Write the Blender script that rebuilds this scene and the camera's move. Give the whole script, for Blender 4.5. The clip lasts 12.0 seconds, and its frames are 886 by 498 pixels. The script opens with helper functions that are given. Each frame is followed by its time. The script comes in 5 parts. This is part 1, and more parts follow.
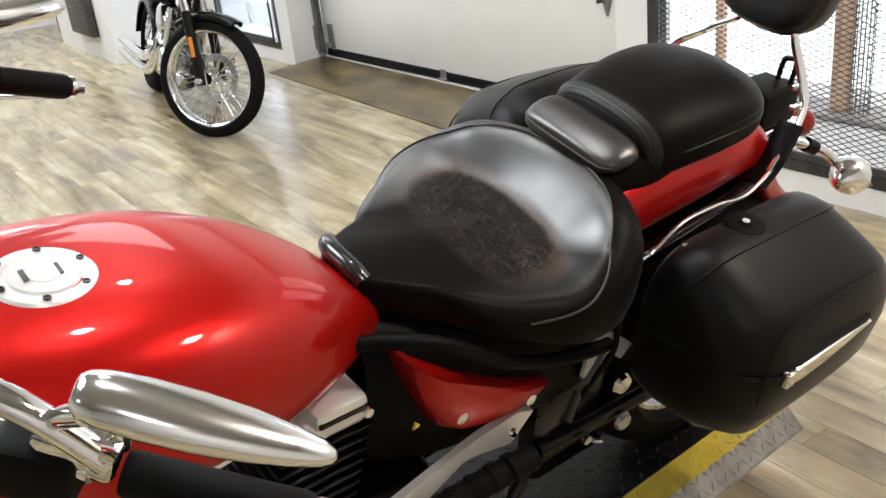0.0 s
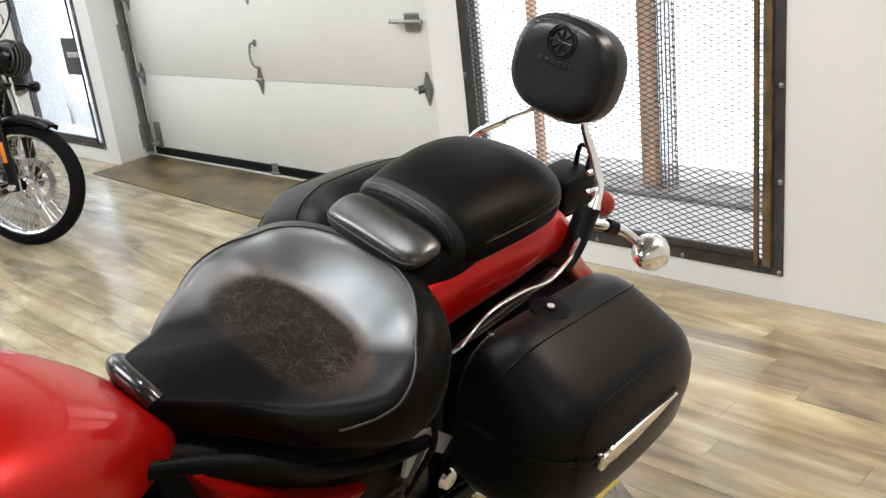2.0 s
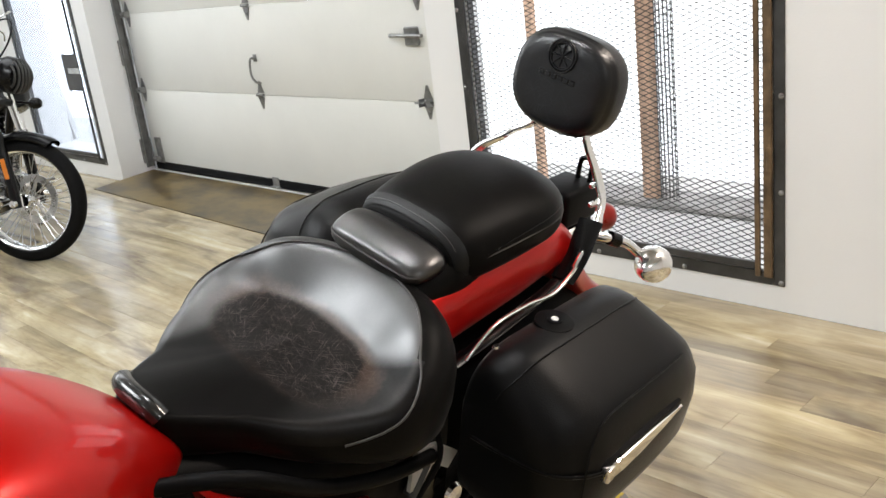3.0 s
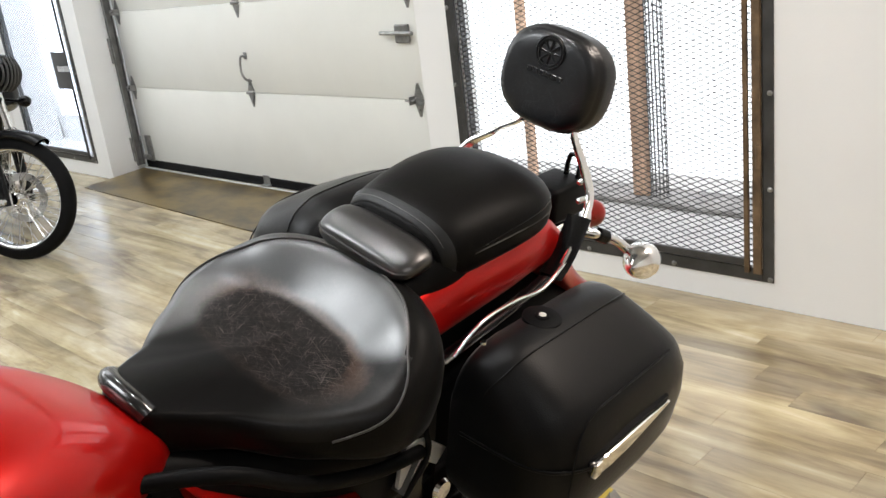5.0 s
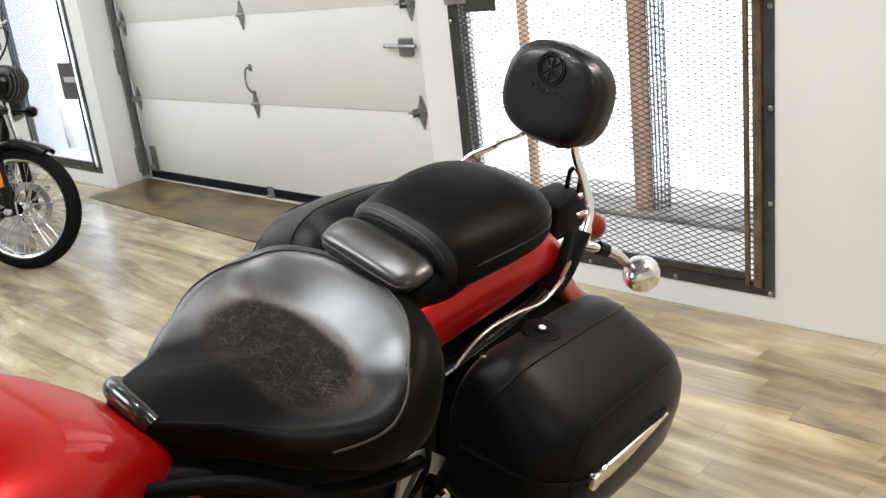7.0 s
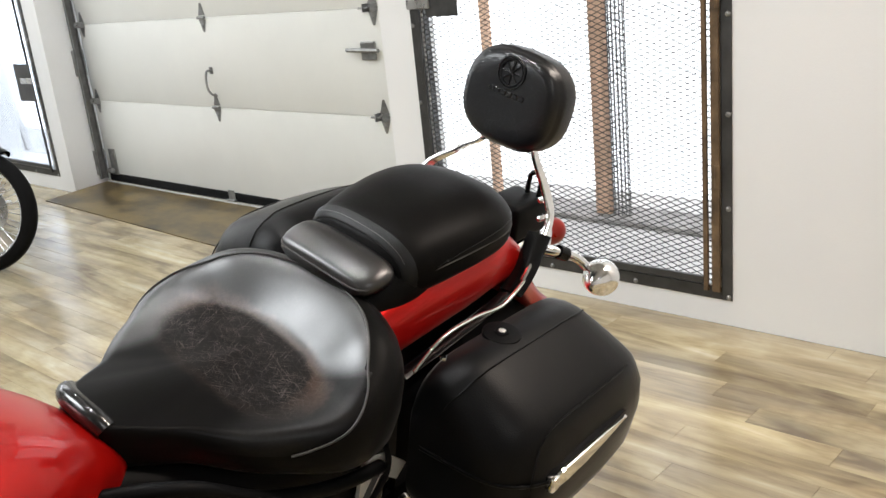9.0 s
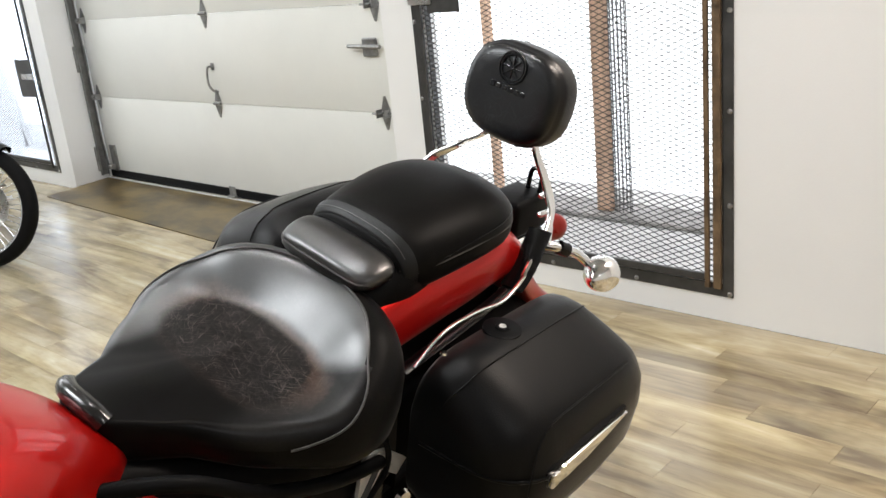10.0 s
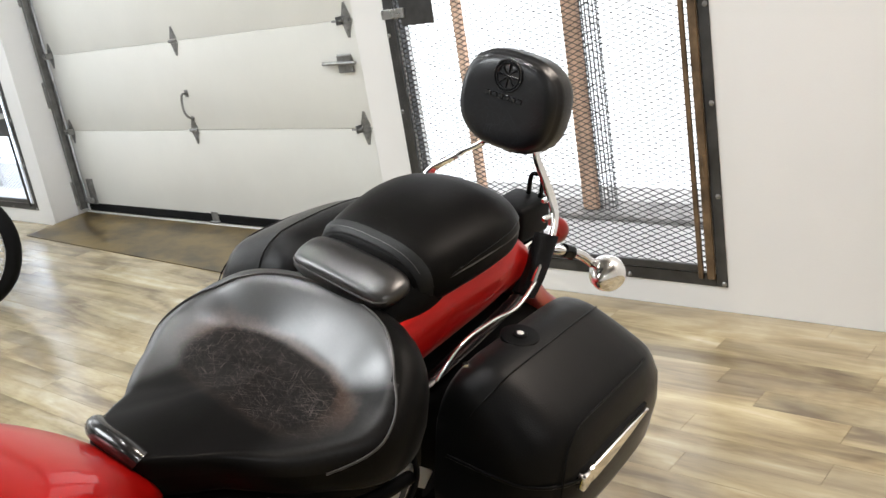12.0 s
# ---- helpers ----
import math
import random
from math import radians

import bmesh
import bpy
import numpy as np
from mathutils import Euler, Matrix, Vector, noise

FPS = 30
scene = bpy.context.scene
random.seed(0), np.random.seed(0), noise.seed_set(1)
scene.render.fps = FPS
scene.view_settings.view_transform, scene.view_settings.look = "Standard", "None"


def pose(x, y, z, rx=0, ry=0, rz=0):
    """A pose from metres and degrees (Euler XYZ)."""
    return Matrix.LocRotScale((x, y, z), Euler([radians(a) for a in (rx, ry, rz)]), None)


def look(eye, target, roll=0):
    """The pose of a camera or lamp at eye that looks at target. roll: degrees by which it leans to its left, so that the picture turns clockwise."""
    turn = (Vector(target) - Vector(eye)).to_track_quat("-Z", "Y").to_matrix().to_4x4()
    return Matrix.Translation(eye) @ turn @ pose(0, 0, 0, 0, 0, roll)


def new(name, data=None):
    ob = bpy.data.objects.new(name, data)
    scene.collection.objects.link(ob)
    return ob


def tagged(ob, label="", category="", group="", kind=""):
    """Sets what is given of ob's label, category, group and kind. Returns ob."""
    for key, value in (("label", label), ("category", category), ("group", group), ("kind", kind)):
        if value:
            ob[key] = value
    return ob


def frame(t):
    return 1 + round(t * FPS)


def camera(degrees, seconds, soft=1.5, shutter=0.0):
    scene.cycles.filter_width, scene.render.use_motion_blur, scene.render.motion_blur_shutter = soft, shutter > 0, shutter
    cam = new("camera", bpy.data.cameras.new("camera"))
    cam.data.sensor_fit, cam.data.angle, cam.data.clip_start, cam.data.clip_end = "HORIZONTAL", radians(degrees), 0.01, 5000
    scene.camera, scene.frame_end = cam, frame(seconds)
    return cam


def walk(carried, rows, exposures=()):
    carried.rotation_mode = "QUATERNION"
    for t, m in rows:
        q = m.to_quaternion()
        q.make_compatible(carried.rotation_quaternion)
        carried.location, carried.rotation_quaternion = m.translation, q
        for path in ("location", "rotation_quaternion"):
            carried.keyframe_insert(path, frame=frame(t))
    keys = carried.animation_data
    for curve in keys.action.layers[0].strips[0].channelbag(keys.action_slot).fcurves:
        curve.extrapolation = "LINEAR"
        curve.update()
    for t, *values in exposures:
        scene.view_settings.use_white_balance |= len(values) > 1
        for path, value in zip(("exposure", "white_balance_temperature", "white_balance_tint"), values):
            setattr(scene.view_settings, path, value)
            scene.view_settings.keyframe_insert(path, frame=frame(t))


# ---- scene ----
cam = camera(51.8, 12.0)
PATH = [
    (0, (-0.181, -0.467, 1.335), (0.804, 1.085, 0.549), -6.4),
    (0.5, (-0.14, -0.474, 1.338), (1.022, 0.995, 0.636), -5.9),
    (1, (-0.118, -0.49, 1.349), (1.144, 0.928, 0.719), -6.3),
    (1.5, (-0.106, -0.492, 1.347), (1.183, 0.91, 0.736), -7.1),
    (2, (-0.101, -0.491, 1.34), (1.185, 0.897, 0.692), -6.6),
    (2.5, (-0.102, -0.492, 1.344), (1.187, 0.895, 0.701), -7.0),
    (2.7, (-0.107, -0.489, 1.345), (1.182, 0.905, 0.717), -7.0),
    (4.5, (-0.101, -0.498, 1.344), (1.207, 0.882, 0.725), -7.3),
    (5, (-0.103, -0.496, 1.341), (1.201, 0.884, 0.713), -7.0),
    (5.5, (-0.102, -0.498, 1.343), (1.221, 0.875, 0.739), -7.1),
    (6, (-0.101, -0.497, 1.342), (1.225, 0.87, 0.73), -7.0),
    (6.5, (-0.105, -0.495, 1.345), (1.204, 0.884, 0.727), -6.8),
    (7, (-0.112, -0.511, 1.349), (1.195, 0.878, 0.745), -6.7),
    (7.5, (-0.109, -0.519, 1.347), (1.232, 0.833, 0.735), -6.3),
    (9.5, (-0.108, -0.514, 1.344), (1.257, 0.818, 0.742), -5.9),
    (10, (-0.107, -0.514, 1.341), (1.254, 0.819, 0.734), -5.8),
    (10.5, (-0.106, -0.514, 1.341), (1.261, 0.813, 0.733), -6.5),
    (11, (-0.1, -0.51, 1.351), (1.276, 0.825, 0.781), -7.9),
    (11.5, (-0.117, -0.499, 1.355), (1.258, 0.847, 0.809), -8.5),
    (12, (-0.147, -0.473, 1.355), (1.253, 0.826, 0.76), -9.5),
]
walk(cam, [(t, look(eye, target, roll)) for t, eye, target, roll in PATH])

# ---- world and light ----
world = bpy.data.worlds.new("sky")
scene.world = world
world.use_nodes = True
wn = world.node_tree
sky = wn.nodes.new("ShaderNodeTexSky")
sky.sky_type = "NISHITA"
sky.sun_disc = False
sky.sun_elevation = radians(48)
sky.sun_rotation = radians(60)
wn.nodes["Background"].inputs[1].default_value = 0.15
wn.links.new(sky.outputs[0], wn.nodes["Background"].inputs[0])


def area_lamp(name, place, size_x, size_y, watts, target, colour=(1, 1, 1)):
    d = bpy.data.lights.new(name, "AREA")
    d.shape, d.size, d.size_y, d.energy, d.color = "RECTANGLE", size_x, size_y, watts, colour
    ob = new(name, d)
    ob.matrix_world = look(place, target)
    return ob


# ---- materials ----
def node(nt, kind, x=0, y=0, **vals):
    n = nt.nodes.new(kind)
    n.location = (x, y)
    for k, v in vals.items():
        n.inputs[k].default_value = v
    return n


def material(name, colour, rough=0.5, metal=0.0, var=0.15, scale=6.0, bump=0.0, bump_scale=80.0, coat=0.0, spec=0.5,
             colour2=None, stretch=(1, 1, 1), rough_var=0.1, per_object=0.0, coords="Object", mix_lo=0.35, mix_hi=0.65):
    """A principled surface with a broad colour drift, fine grain in the gloss and a fine relief."""
    m = bpy.data.materials.new(name)
    m.use_nodes = True
    nt = m.node_tree
    b = nt.nodes["Principled BSDF"]
    tc = node(nt, "ShaderNodeTexCoord", -1100)
    mp = node(nt, "ShaderNodeMapping", -900)
    mp.inputs["Scale"].default_value = stretch
    nt.links.new(tc.outputs[coords], mp.inputs["Vector"])
    big = node(nt, "ShaderNodeTexNoise", -700, 200, Scale=scale, Detail=5.0, Roughness=0.6)
    fine = node(nt, "ShaderNodeTexNoise", -700, -150, Scale=bump_scale, Detail=4.0)
    nt.links.new(mp.outputs[0], big.inputs["Vector"])
    nt.links.new(mp.outputs[0], fine.inputs["Vector"])
    ramp = node(nt, "ShaderNodeValToRGB", -480, 200)
    c2 = colour2 or tuple(max(0.0, c * (1 - var)) for c in colour)
    ramp.color_ramp.elements[0].position, ramp.color_ramp.elements[1].position = mix_lo, mix_hi
    ramp.color_ramp.elements[0].color = (*c2, 1)
    ramp.color_ramp.elements[1].color = (*colour, 1)
    nt.links.new(big.outputs[0], ramp.inputs[0])
    out = ramp.outputs[0]
    if per_object:
        oi = node(nt, "ShaderNodeObjectInfo", -480, 420)
        mr = node(nt, "ShaderNodeMapRange", -300, 420)
        mr.inputs["To Min"].default_value, mr.inputs["To Max"].default_value = 1 - per_object, 1 + per_object
        hs = node(nt, "ShaderNodeHueSaturation", -150, 250)
        nt.links.new(oi.outputs["Random"], mr.inputs["Value"])
        nt.links.new(mr.outputs[0], hs.inputs["Value"])
        nt.links.new(out, hs.inputs["Color"])
        out = hs.outputs[0]
    nt.links.new(out, b.inputs["Base Color"])
    rr = node(nt, "ShaderNodeMapRange", -300, -50)
    rr.inputs["To Min"].default_value, rr.inputs["To Max"].default_value = max(0.01, rough - rough_var), min(1, rough + rough_var)
    nt.links.new(fine.outputs[0] if rough_var < 0.05 else big.outputs[0], rr.inputs["Value"])
    nt.links.new(rr.outputs[0], b.inputs["Roughness"])
    b.inputs["Metallic"].default_value = metal
    b.inputs["Coat Weight"].default_value = coat
    b.inputs["Coat Roughness"].default_value = 0.04
    b.inputs["Specular IOR Level"].default_value = spec
    if bump:
        bp = node(nt, "ShaderNodeBump", -200, -300, Strength=bump, Distance=0.002)
        nt.links.new(fine.outputs[0], bp.inputs["Height"])
        nt.links.new(bp.outputs[0], b.inputs["Normal"])
    return m


def glow(name, colour, strength):
    m = bpy.data.materials.new(name)
    m.use_nodes = True
    b = m.node_tree.nodes["Principled BSDF"]
    b.inputs["Base Color"].default_value = (*colour, 1)
    b.inputs["Emission Color"].default_value = (*colour, 1)
    b.inputs["Emission Strength"].default_value = strength
    return m


M_WALL = material("wall_paint", (0.82, 0.82, 0.815), 0.55, var=0.04, scale=1.2, bump=0.25, bump_scale=160)
M_DOOR = material("door_enamel", (0.80, 0.80, 0.76), 0.42, var=0.05, scale=1.6, bump=0.2, bump_scale=220)
M_CEIL = material("grey_ceiling_paint", (0.31, 0.31, 0.305), 0.8, var=0.2, scale=1.0)
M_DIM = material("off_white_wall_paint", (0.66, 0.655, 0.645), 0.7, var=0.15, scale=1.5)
M_STEEL = material("dark_steel", (0.085, 0.085, 0.085), 0.45, metal=0.6, var=0.4, scale=9, bump=0.2)
M_RUST = material("rusty_steel", (0.20, 0.13, 0.07), 0.6, metal=0.3, var=0.6, scale=12, bump=0.4)
M_WIRE = material("weathered_wire", (0.20, 0.20, 0.20), 0.5, metal=0.6, var=0.3, scale=20)
M_ZINC = material("zinc_plate", (0.38, 0.38, 0.375), 0.42, metal=0.85, var=0.35, scale=22, bump=0.1)
M_GALV = material("weathered_galvanised_steel", (0.24, 0.24, 0.235), 0.5, metal=0.6, var=0.35, scale=14, bump=0.1)
M_CHROME = material("chrome", (0.86, 0.86, 0.87), 0.05, metal=1.0, var=0.04, scale=4, rough_var=0.025)
M_SATIN = material("bright_chrome", (0.92, 0.92, 0.92), 0.16, metal=1.0, var=0.03, scale=6, rough_var=0.03)
M_ALU = material("brushed_aluminium", (0.62, 0.62, 0.62), 0.28, metal=1.0, var=0.15, scale=20, rough_var=0.08)
M_ALLOY = material("polished_alloy", (0.84, 0.835, 0.82), 0.30, metal=0.45, var=0.1, scale=18, rough_var=0.06)
M_BLACK = material("black_enamel", (0.004, 0.004, 0.0045), 0.25, var=0.3, spec=0.28)
M_PLASTIC = material("black_plastic", (0.003, 0.003, 0.0033), 0.5, var=0.3, bump=0.15, spec=0.085)
M_RUBBER = material("black_rubber", (0.006, 0.006, 0.0065), 0.65, var=0.3, scale=14, bump=0.3, spec=0.1)
M_RED = material("candy_red", (0.46, 0.005, 0.0035), 0.34, metal=0.5, var=0.04, coat=0.5, scale=3, rough_var=0.004, bump=0.0, spec=0.12)
M_LENS_RED = material("red_lens", (0.26, 0.012, 0.006), 0.3, var=0.2, coat=0.0, spec=0.2)
M_AMBER = material("amber_reflector", (0.75, 0.22, 0.02), 0.25, var=0.2, coat=0.5)
M_WOODPOST = material("weathered_timber", (0.72, 0.48, 0.34), 0.75, var=0.35, scale=10, stretch=(3, 3, 0.4), bump=0.3)
M_CONCRETE = material("concrete", (0.62, 0.61, 0.59), 0.85, var=0.18, scale=5, bump=0.4)
M_CONCRETE_DARK = material("dirty_concrete", (0.40, 0.385, 0.37), 0.9, var=0.4, scale=7, bump=0.5)
M_YELLOW = material("yellow_paint", (0.62, 0.47, 0.05), 0.5, var=0.25, scale=20, bump=0.1)
M_TREAD = material("black_tread_plate", (0.006, 0.006, 0.0065), 0.40, metal=0.0, var=0.4, scale=15, spec=0.22)
M_RAMPSTEEL = material("bare_tread_plate", (0.34, 0.33, 0.31), 0.45, metal=0.8, var=0.35, scale=20)
M_BACK = glow("overcast_distance", (0.93, 0.965, 1.0), 1.6)
# glow raised and tinted blue on this half for the floor's reflection
M_BACK_BRIGHT = glow("brighter_distance", (0.80, 0.88, 1.0), 3.2)


# ---- mesh helpers ----
def part(name, bm, mat, parent=None, label="", smooth=None):
    """Links a bmesh as one mesh object, under a thing or a part. smooth: the angle in degrees past which an edge is sharp."""
    me = bpy.data.meshes.new(name)
    if smooth:
        bmesh.ops.recalc_face_normals(bm, faces=bm.faces)
        for f in bm.faces:
            f.smooth = True
        for e in bm.edges:
            if len(e.link_faces) == 2 and e.calc_face_angle(0) > radians(smooth):
                e.smooth = False
    bm.to_mesh(me)
    bm.free()
    me.materials.append(mat)
    ob = new(name, me)
    if parent:
        ob.parent = parent
    if label:
        ob["label"] = label
    return ob


def box(x0, x1, y0, y1, z0, z1, bevel=0.0, segs=1, bm=None):
    """An upright box, with its edges rounded."""
    bm = bm or bmesh.new()
    got = bmesh.ops.create_cube(bm, size=1.0)
    for v in got["verts"]:
        v.co = Vector((x0 + (v.co.x + 0.5) * (x1 - x0), y0 + (v.co.y + 0.5) * (y1 - y0), z0 + (v.co.z + 0.5) * (z1 - z0)))
    if bevel:
        edges = list({e for v in got["verts"] for e in v.link_edges})
        bmesh.ops.bevel(bm, geom=edges, offset=bevel, segments=segs, affect="EDGES", profile=0.5)
    return bm


def skin(rings, closed=True, cap=True, bm=None):
    """Faces between rings of points, which all have the same number."""
    bm = bm or bmesh.new()
    vs = [[bm.verts.new(p) for p in r] for r in rings]
    n = len(rings[0])
    for a, b in zip(vs, vs[1:]):
        for i in range(n if closed else n - 1):
            j = (i + 1) % n
            bm.faces.new((a[i], a[j], b[j], b[i]))
    if cap and closed:
        bm.faces.new(vs[0][::-1])
        bm.faces.new(vs[-1])
    return bm


def smooth_path(points, steps=6):
    """Points along a smooth curve through those given."""
    pts = [Vector(p) for p in points]
    out = []
    for i in range(len(pts) - 1):
        p0, p1, p2, p3 = pts[max(i - 1, 0)], pts[i], pts[i + 1], pts[min(i + 2, len(pts) - 1)]
        for k in range(steps):
            t = k / steps
            out.append(0.5 * ((2 * p1) + (p2 - p0) * t + (2 * p0 - 5 * p1 + 4 * p2 - p3) * t * t + (3 * p1 - p0 - 3 * p2 + p3) * t ** 3))
    out.append(pts[-1])
    return out


def tube(points, r, n=10, bm=None, flat=1.0, steps=6, r_end=None):
    """A round bar along a smooth curve. flat: thickness across it in relation to the width."""
    path = smooth_path(points, steps) if steps > 1 else [Vector(p) for p in points]
    rings, side = [], None
    for i, p in enumerate(path):
        d = (path[min(i + 1, len(path) - 1)] - path[max(i - 1, 0)]).normalized()
        if side is None:
            side = d.orthogonal().normalized()
            if abs(d.z) < 0.9:
                side = d.cross(Vector((0, 0, 1))).normalized()
        side = (side - d * side.dot(d)).normalized()
        up = d.cross(side)
        rr = r if r_end is None else r + (r_end - r) * i / (len(path) - 1)
        rings.append([p + (side * math.cos(2 * math.pi * k / n) + up * math.sin(2 * math.pi * k / n) * flat) * rr for k in range(n)])
    return skin(rings, bm=bm)


def flat_bar(rows, thick, n=6):
    """A flat bar that lies along the motorcycle: rows of (u, v, w, width); thick: its thickness across."""
    path = smooth_path([r[:3] for r in rows], n)
    wide = smooth_path([(r[3], 0, 0) for r in rows], n)
    rings = []
    for i, p in enumerate(path):
        d = path[min(i + 1, len(path) - 1)] - path[max(i - 1, 0)]
        across = Vector((d.z, 0, -d.x)).normalized()
        out = d.normalized().cross(across)
        h, t = wide[i].x / 2, thick / 2
        rings.append([p + across * (h * a) + out * (t * b) for a, b in ((-1, -0.3), (-0.8, -1), (0.8, -1), (1, -0.3), (1, 0.3), (0.8, 1), (-0.8, 1), (-1, 0.3))])
    return skin(rings)


def lathe(profile, axis_point, axis_dir, n=24, bm=None, cap=True):
    """A turned body: profile rows of (along, radius)."""
    d = Vector(axis_dir).normalized()
    s = d.orthogonal().normalized()
    u = d.cross(s)
    o = Vector(axis_point)
    return skin([[o + d * a + (s * math.cos(2 * math.pi * k / n) + u * math.sin(2 * math.pi * k / n)) * r for k in range(n)] for a, r in profile], bm=bm, cap=cap)


def curve_at(table, x):
    """Smooth value at x from rows of (x, value)."""
    if x <= table[0][0]:
        return table[0][1]
    for i in range(len(table) - 1):
        (x1, y1), (x2, y2) = table[i], table[i + 1]
        if x <= x2:
            x0, y0 = table[max(i - 1, 0)]
            x3, y3 = table[min(i + 2, len(table) - 1)]
            h = x2 - x1
            m1 = (y2 - y0) / (x2 - x0) if x2 != x0 else 0
            m2 = (y3 - y1) / (x3 - x1) if x3 != x1 else 0
            t = (x - x1) / h
            return (2 * t**3 - 3 * t**2 + 1) * y1 + (t**3 - 2 * t**2 + t) * h * m1 + (-2 * t**3 + 3 * t**2) * y2 + (t**3 - t**2) * h * m2
    return table[-1][1]


def thing(name, label, category, group=""):
    return tagged(new(name), label, category, group)


def structure(name, bm, mat, label, category, smooth=None):
    return tagged(part(name, bm, mat, smooth=smooth), label, category, kind="structure")


# ---- the room ----
WALL_X, WALL_T = 2.735, 0.26
DOOR_X = 3.0
CEIL = 3.3


def wall_with_openings(x0, x1, y0, y1, z1, holes):
    """A wall along y with rectangular openings (y0, y1, z0, z1), as one mesh of butted blocks."""
    bm = bmesh.new()
    ys = sorted({y0, y1, *[h[0] for h in holes], *[h[1] for h in holes]})
    zs = sorted({0.0, z1, *[h[2] for h in holes], *[h[3] for h in holes]})
    grid = {}

    def vert(x, y, z):
        k = (round(x, 4), round(y, 4), round(z, 4))
        if k not in grid:
            grid[k] = bm.verts.new((x, y, z))
        return grid[k]

    def solid(i, j):
        if not (0 <= i < len(ys) - 1 and 0 <= j < len(zs) - 1):
            return False
        cy, cz = (ys[i] + ys[i + 1]) / 2, (zs[j] + zs[j + 1]) / 2
        return not any(h[0] < cy < h[1] and h[2] < cz < h[3] for h in holes)

    for i in range(len(ys) - 1):
        for j in range(len(zs) - 1):
            if not solid(i, j):
                continue
            a, b, c, d = ys[i], ys[i + 1], zs[j], zs[j + 1]
            bm.faces.new([vert(x0, a, c), vert(x0, a, d), vert(x0, b, d), vert(x0, b, c)])
            bm.faces.new([vert(x1, a, c), vert(x1, b, c), vert(x1, b, d), vert(x1, a, d)])
            if not solid(i - 1, j):
                bm.faces.new([vert(x0, a, c), vert(x1, a, c), vert(x1, a, d), vert(x0, a, d)])
            if not solid(i + 1, j):
                bm.faces.new([vert(x0, b, c), vert(x0, b, d), vert(x1, b, d), vert(x1, b, c)])
            if not solid(i, j - 1):
                bm.faces.new([vert(x0, a, c), vert(x0, b, c), vert(x1, b, c), vert(x1, a, c)])
            if not solid(i, j + 1):
                bm.faces.new([vert(x0, a, d), vert(x1, a, d), vert(x1, b, d), vert(x0, b, d)])
    bmesh.ops.recalc_face_normals(bm, faces=bm.faces)
    return bm


GATE = dict(y0=0.86, y1=2.31, z0=0.097, z1=2.25)
LGATE = dict(y0=6.10, y1=7.35, z0=0.105, z1=2.25)
structure("wall_gate_side", wall_with_openings(WALL_X, WALL_X + 0.06, -3.5, 2.505, CEIL, [(0.93, 2.24, 0.15, 2.2)]), M_WALL,
    "white painted wall with a caged opening", "wall")
structure("wall_east", wall_with_openings(WALL_X, WALL_X + WALL_T, 2.505, 7.55, CEIL, [
    (2.505, 5.90, 0.0, 2.3), (6.17, 7.28, 0.16, 2.2)]), M_WALL,
    "white painted wall with a garage doorway and a caged opening", "wall")
structure("wall_return", box(1.87, WALL_X + WALL_T, 7.55, 7.75, 0, CEIL), M_WALL, "short white painted return wall", "wall")
structure("wall_recess", box(1.87, 2.07, 7.75, 9.45, 0, CEIL), M_WALL, "white painted wall beside the caged opening", "wall")
structure("wall_north", box(-5.2, 4.0, 11.2, 11.4, 0, CEIL), M_WALL, "plain white painted end wall", "wall")
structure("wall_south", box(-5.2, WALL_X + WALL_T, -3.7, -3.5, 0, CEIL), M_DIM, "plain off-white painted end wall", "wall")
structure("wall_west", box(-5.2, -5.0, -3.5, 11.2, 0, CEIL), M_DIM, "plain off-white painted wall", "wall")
structure("wall_far_bay", box(3.8, 4.0, 9.45, 11.2, 0, CEIL), M_WALL, "plain white painted bay wall", "wall")
structure("wall_bay_side", box(2.07, 4.0, 9.25, 9.45, 0, CEIL), M_WALL, "plain white painted bay side wall", "wall")
structure("ceiling", box(-5.2, 4.0, -3.7, 11.4, CEIL, CEIL + 0.15), M_CEIL, "plain grey ceiling", "ceiling")

# first two placed from the tank's glints; the other three are unseen fill
for x, y, watts in ((0.75, 0.75, 25), (1.3, 2.3, 14), (-0.4, -2.5, 27), (-2.8, 0.0, 14), (-2.8, 4.5, 14)):
    d = bpy.data.lights.new("ceiling_lamp", "AREA")
    d.shape, d.size, d.energy, d.color = "DISK", 0.13, watts, (1.0, 0.99, 0.985)
    new("ceiling_lamp", d).matrix_world = look((x, y, CEIL - 0.06), (x, y, 0))
# unseen panels added for the broad highlights on seat and mirror
for y, watts in ((2.2, 118), (5.9, 16)):
    area_lamp("unseen_ceiling_panel", (-0.75, y, CEIL - 0.05), 1.0, 1.9, watts, (-0.75, y, 0), (0.93, 0.968, 1.0))
# unseen panel added for the highlight along the seat's far flank
area_lamp("unseen_ceiling_panel", (1.65, 5.0, CEIL - 0.05), 1.5, 2.4, 50, (1.65, 5.0, 0), (0.93, 0.968, 1.0))
# unseen panel added to brighten the seat's back edge and the far floor
area_lamp("north_fill_panel", (0.6, 8.4, CEIL - 0.05), 2.4, 2.8, 185, (0.6, 8.4, 0), (0.93, 0.968, 1.0))
# unseen lamp added to brighten and warm the wall right of the gate
area_lamp("warm_wall_fill", (2.3, -0.8, CEIL - 0.06), 0.3, 0.3, 64, (2.3, -0.8, 0), (1.0, 0.87, 0.76))


def backdrop(y0, y1):
    bm = bmesh.new()
    vs = [bm.verts.new(p) for p in ((3.9, y0, -1), (3.9, y1, -1), (3.9, y1, 7), (3.9, y0, 7))]
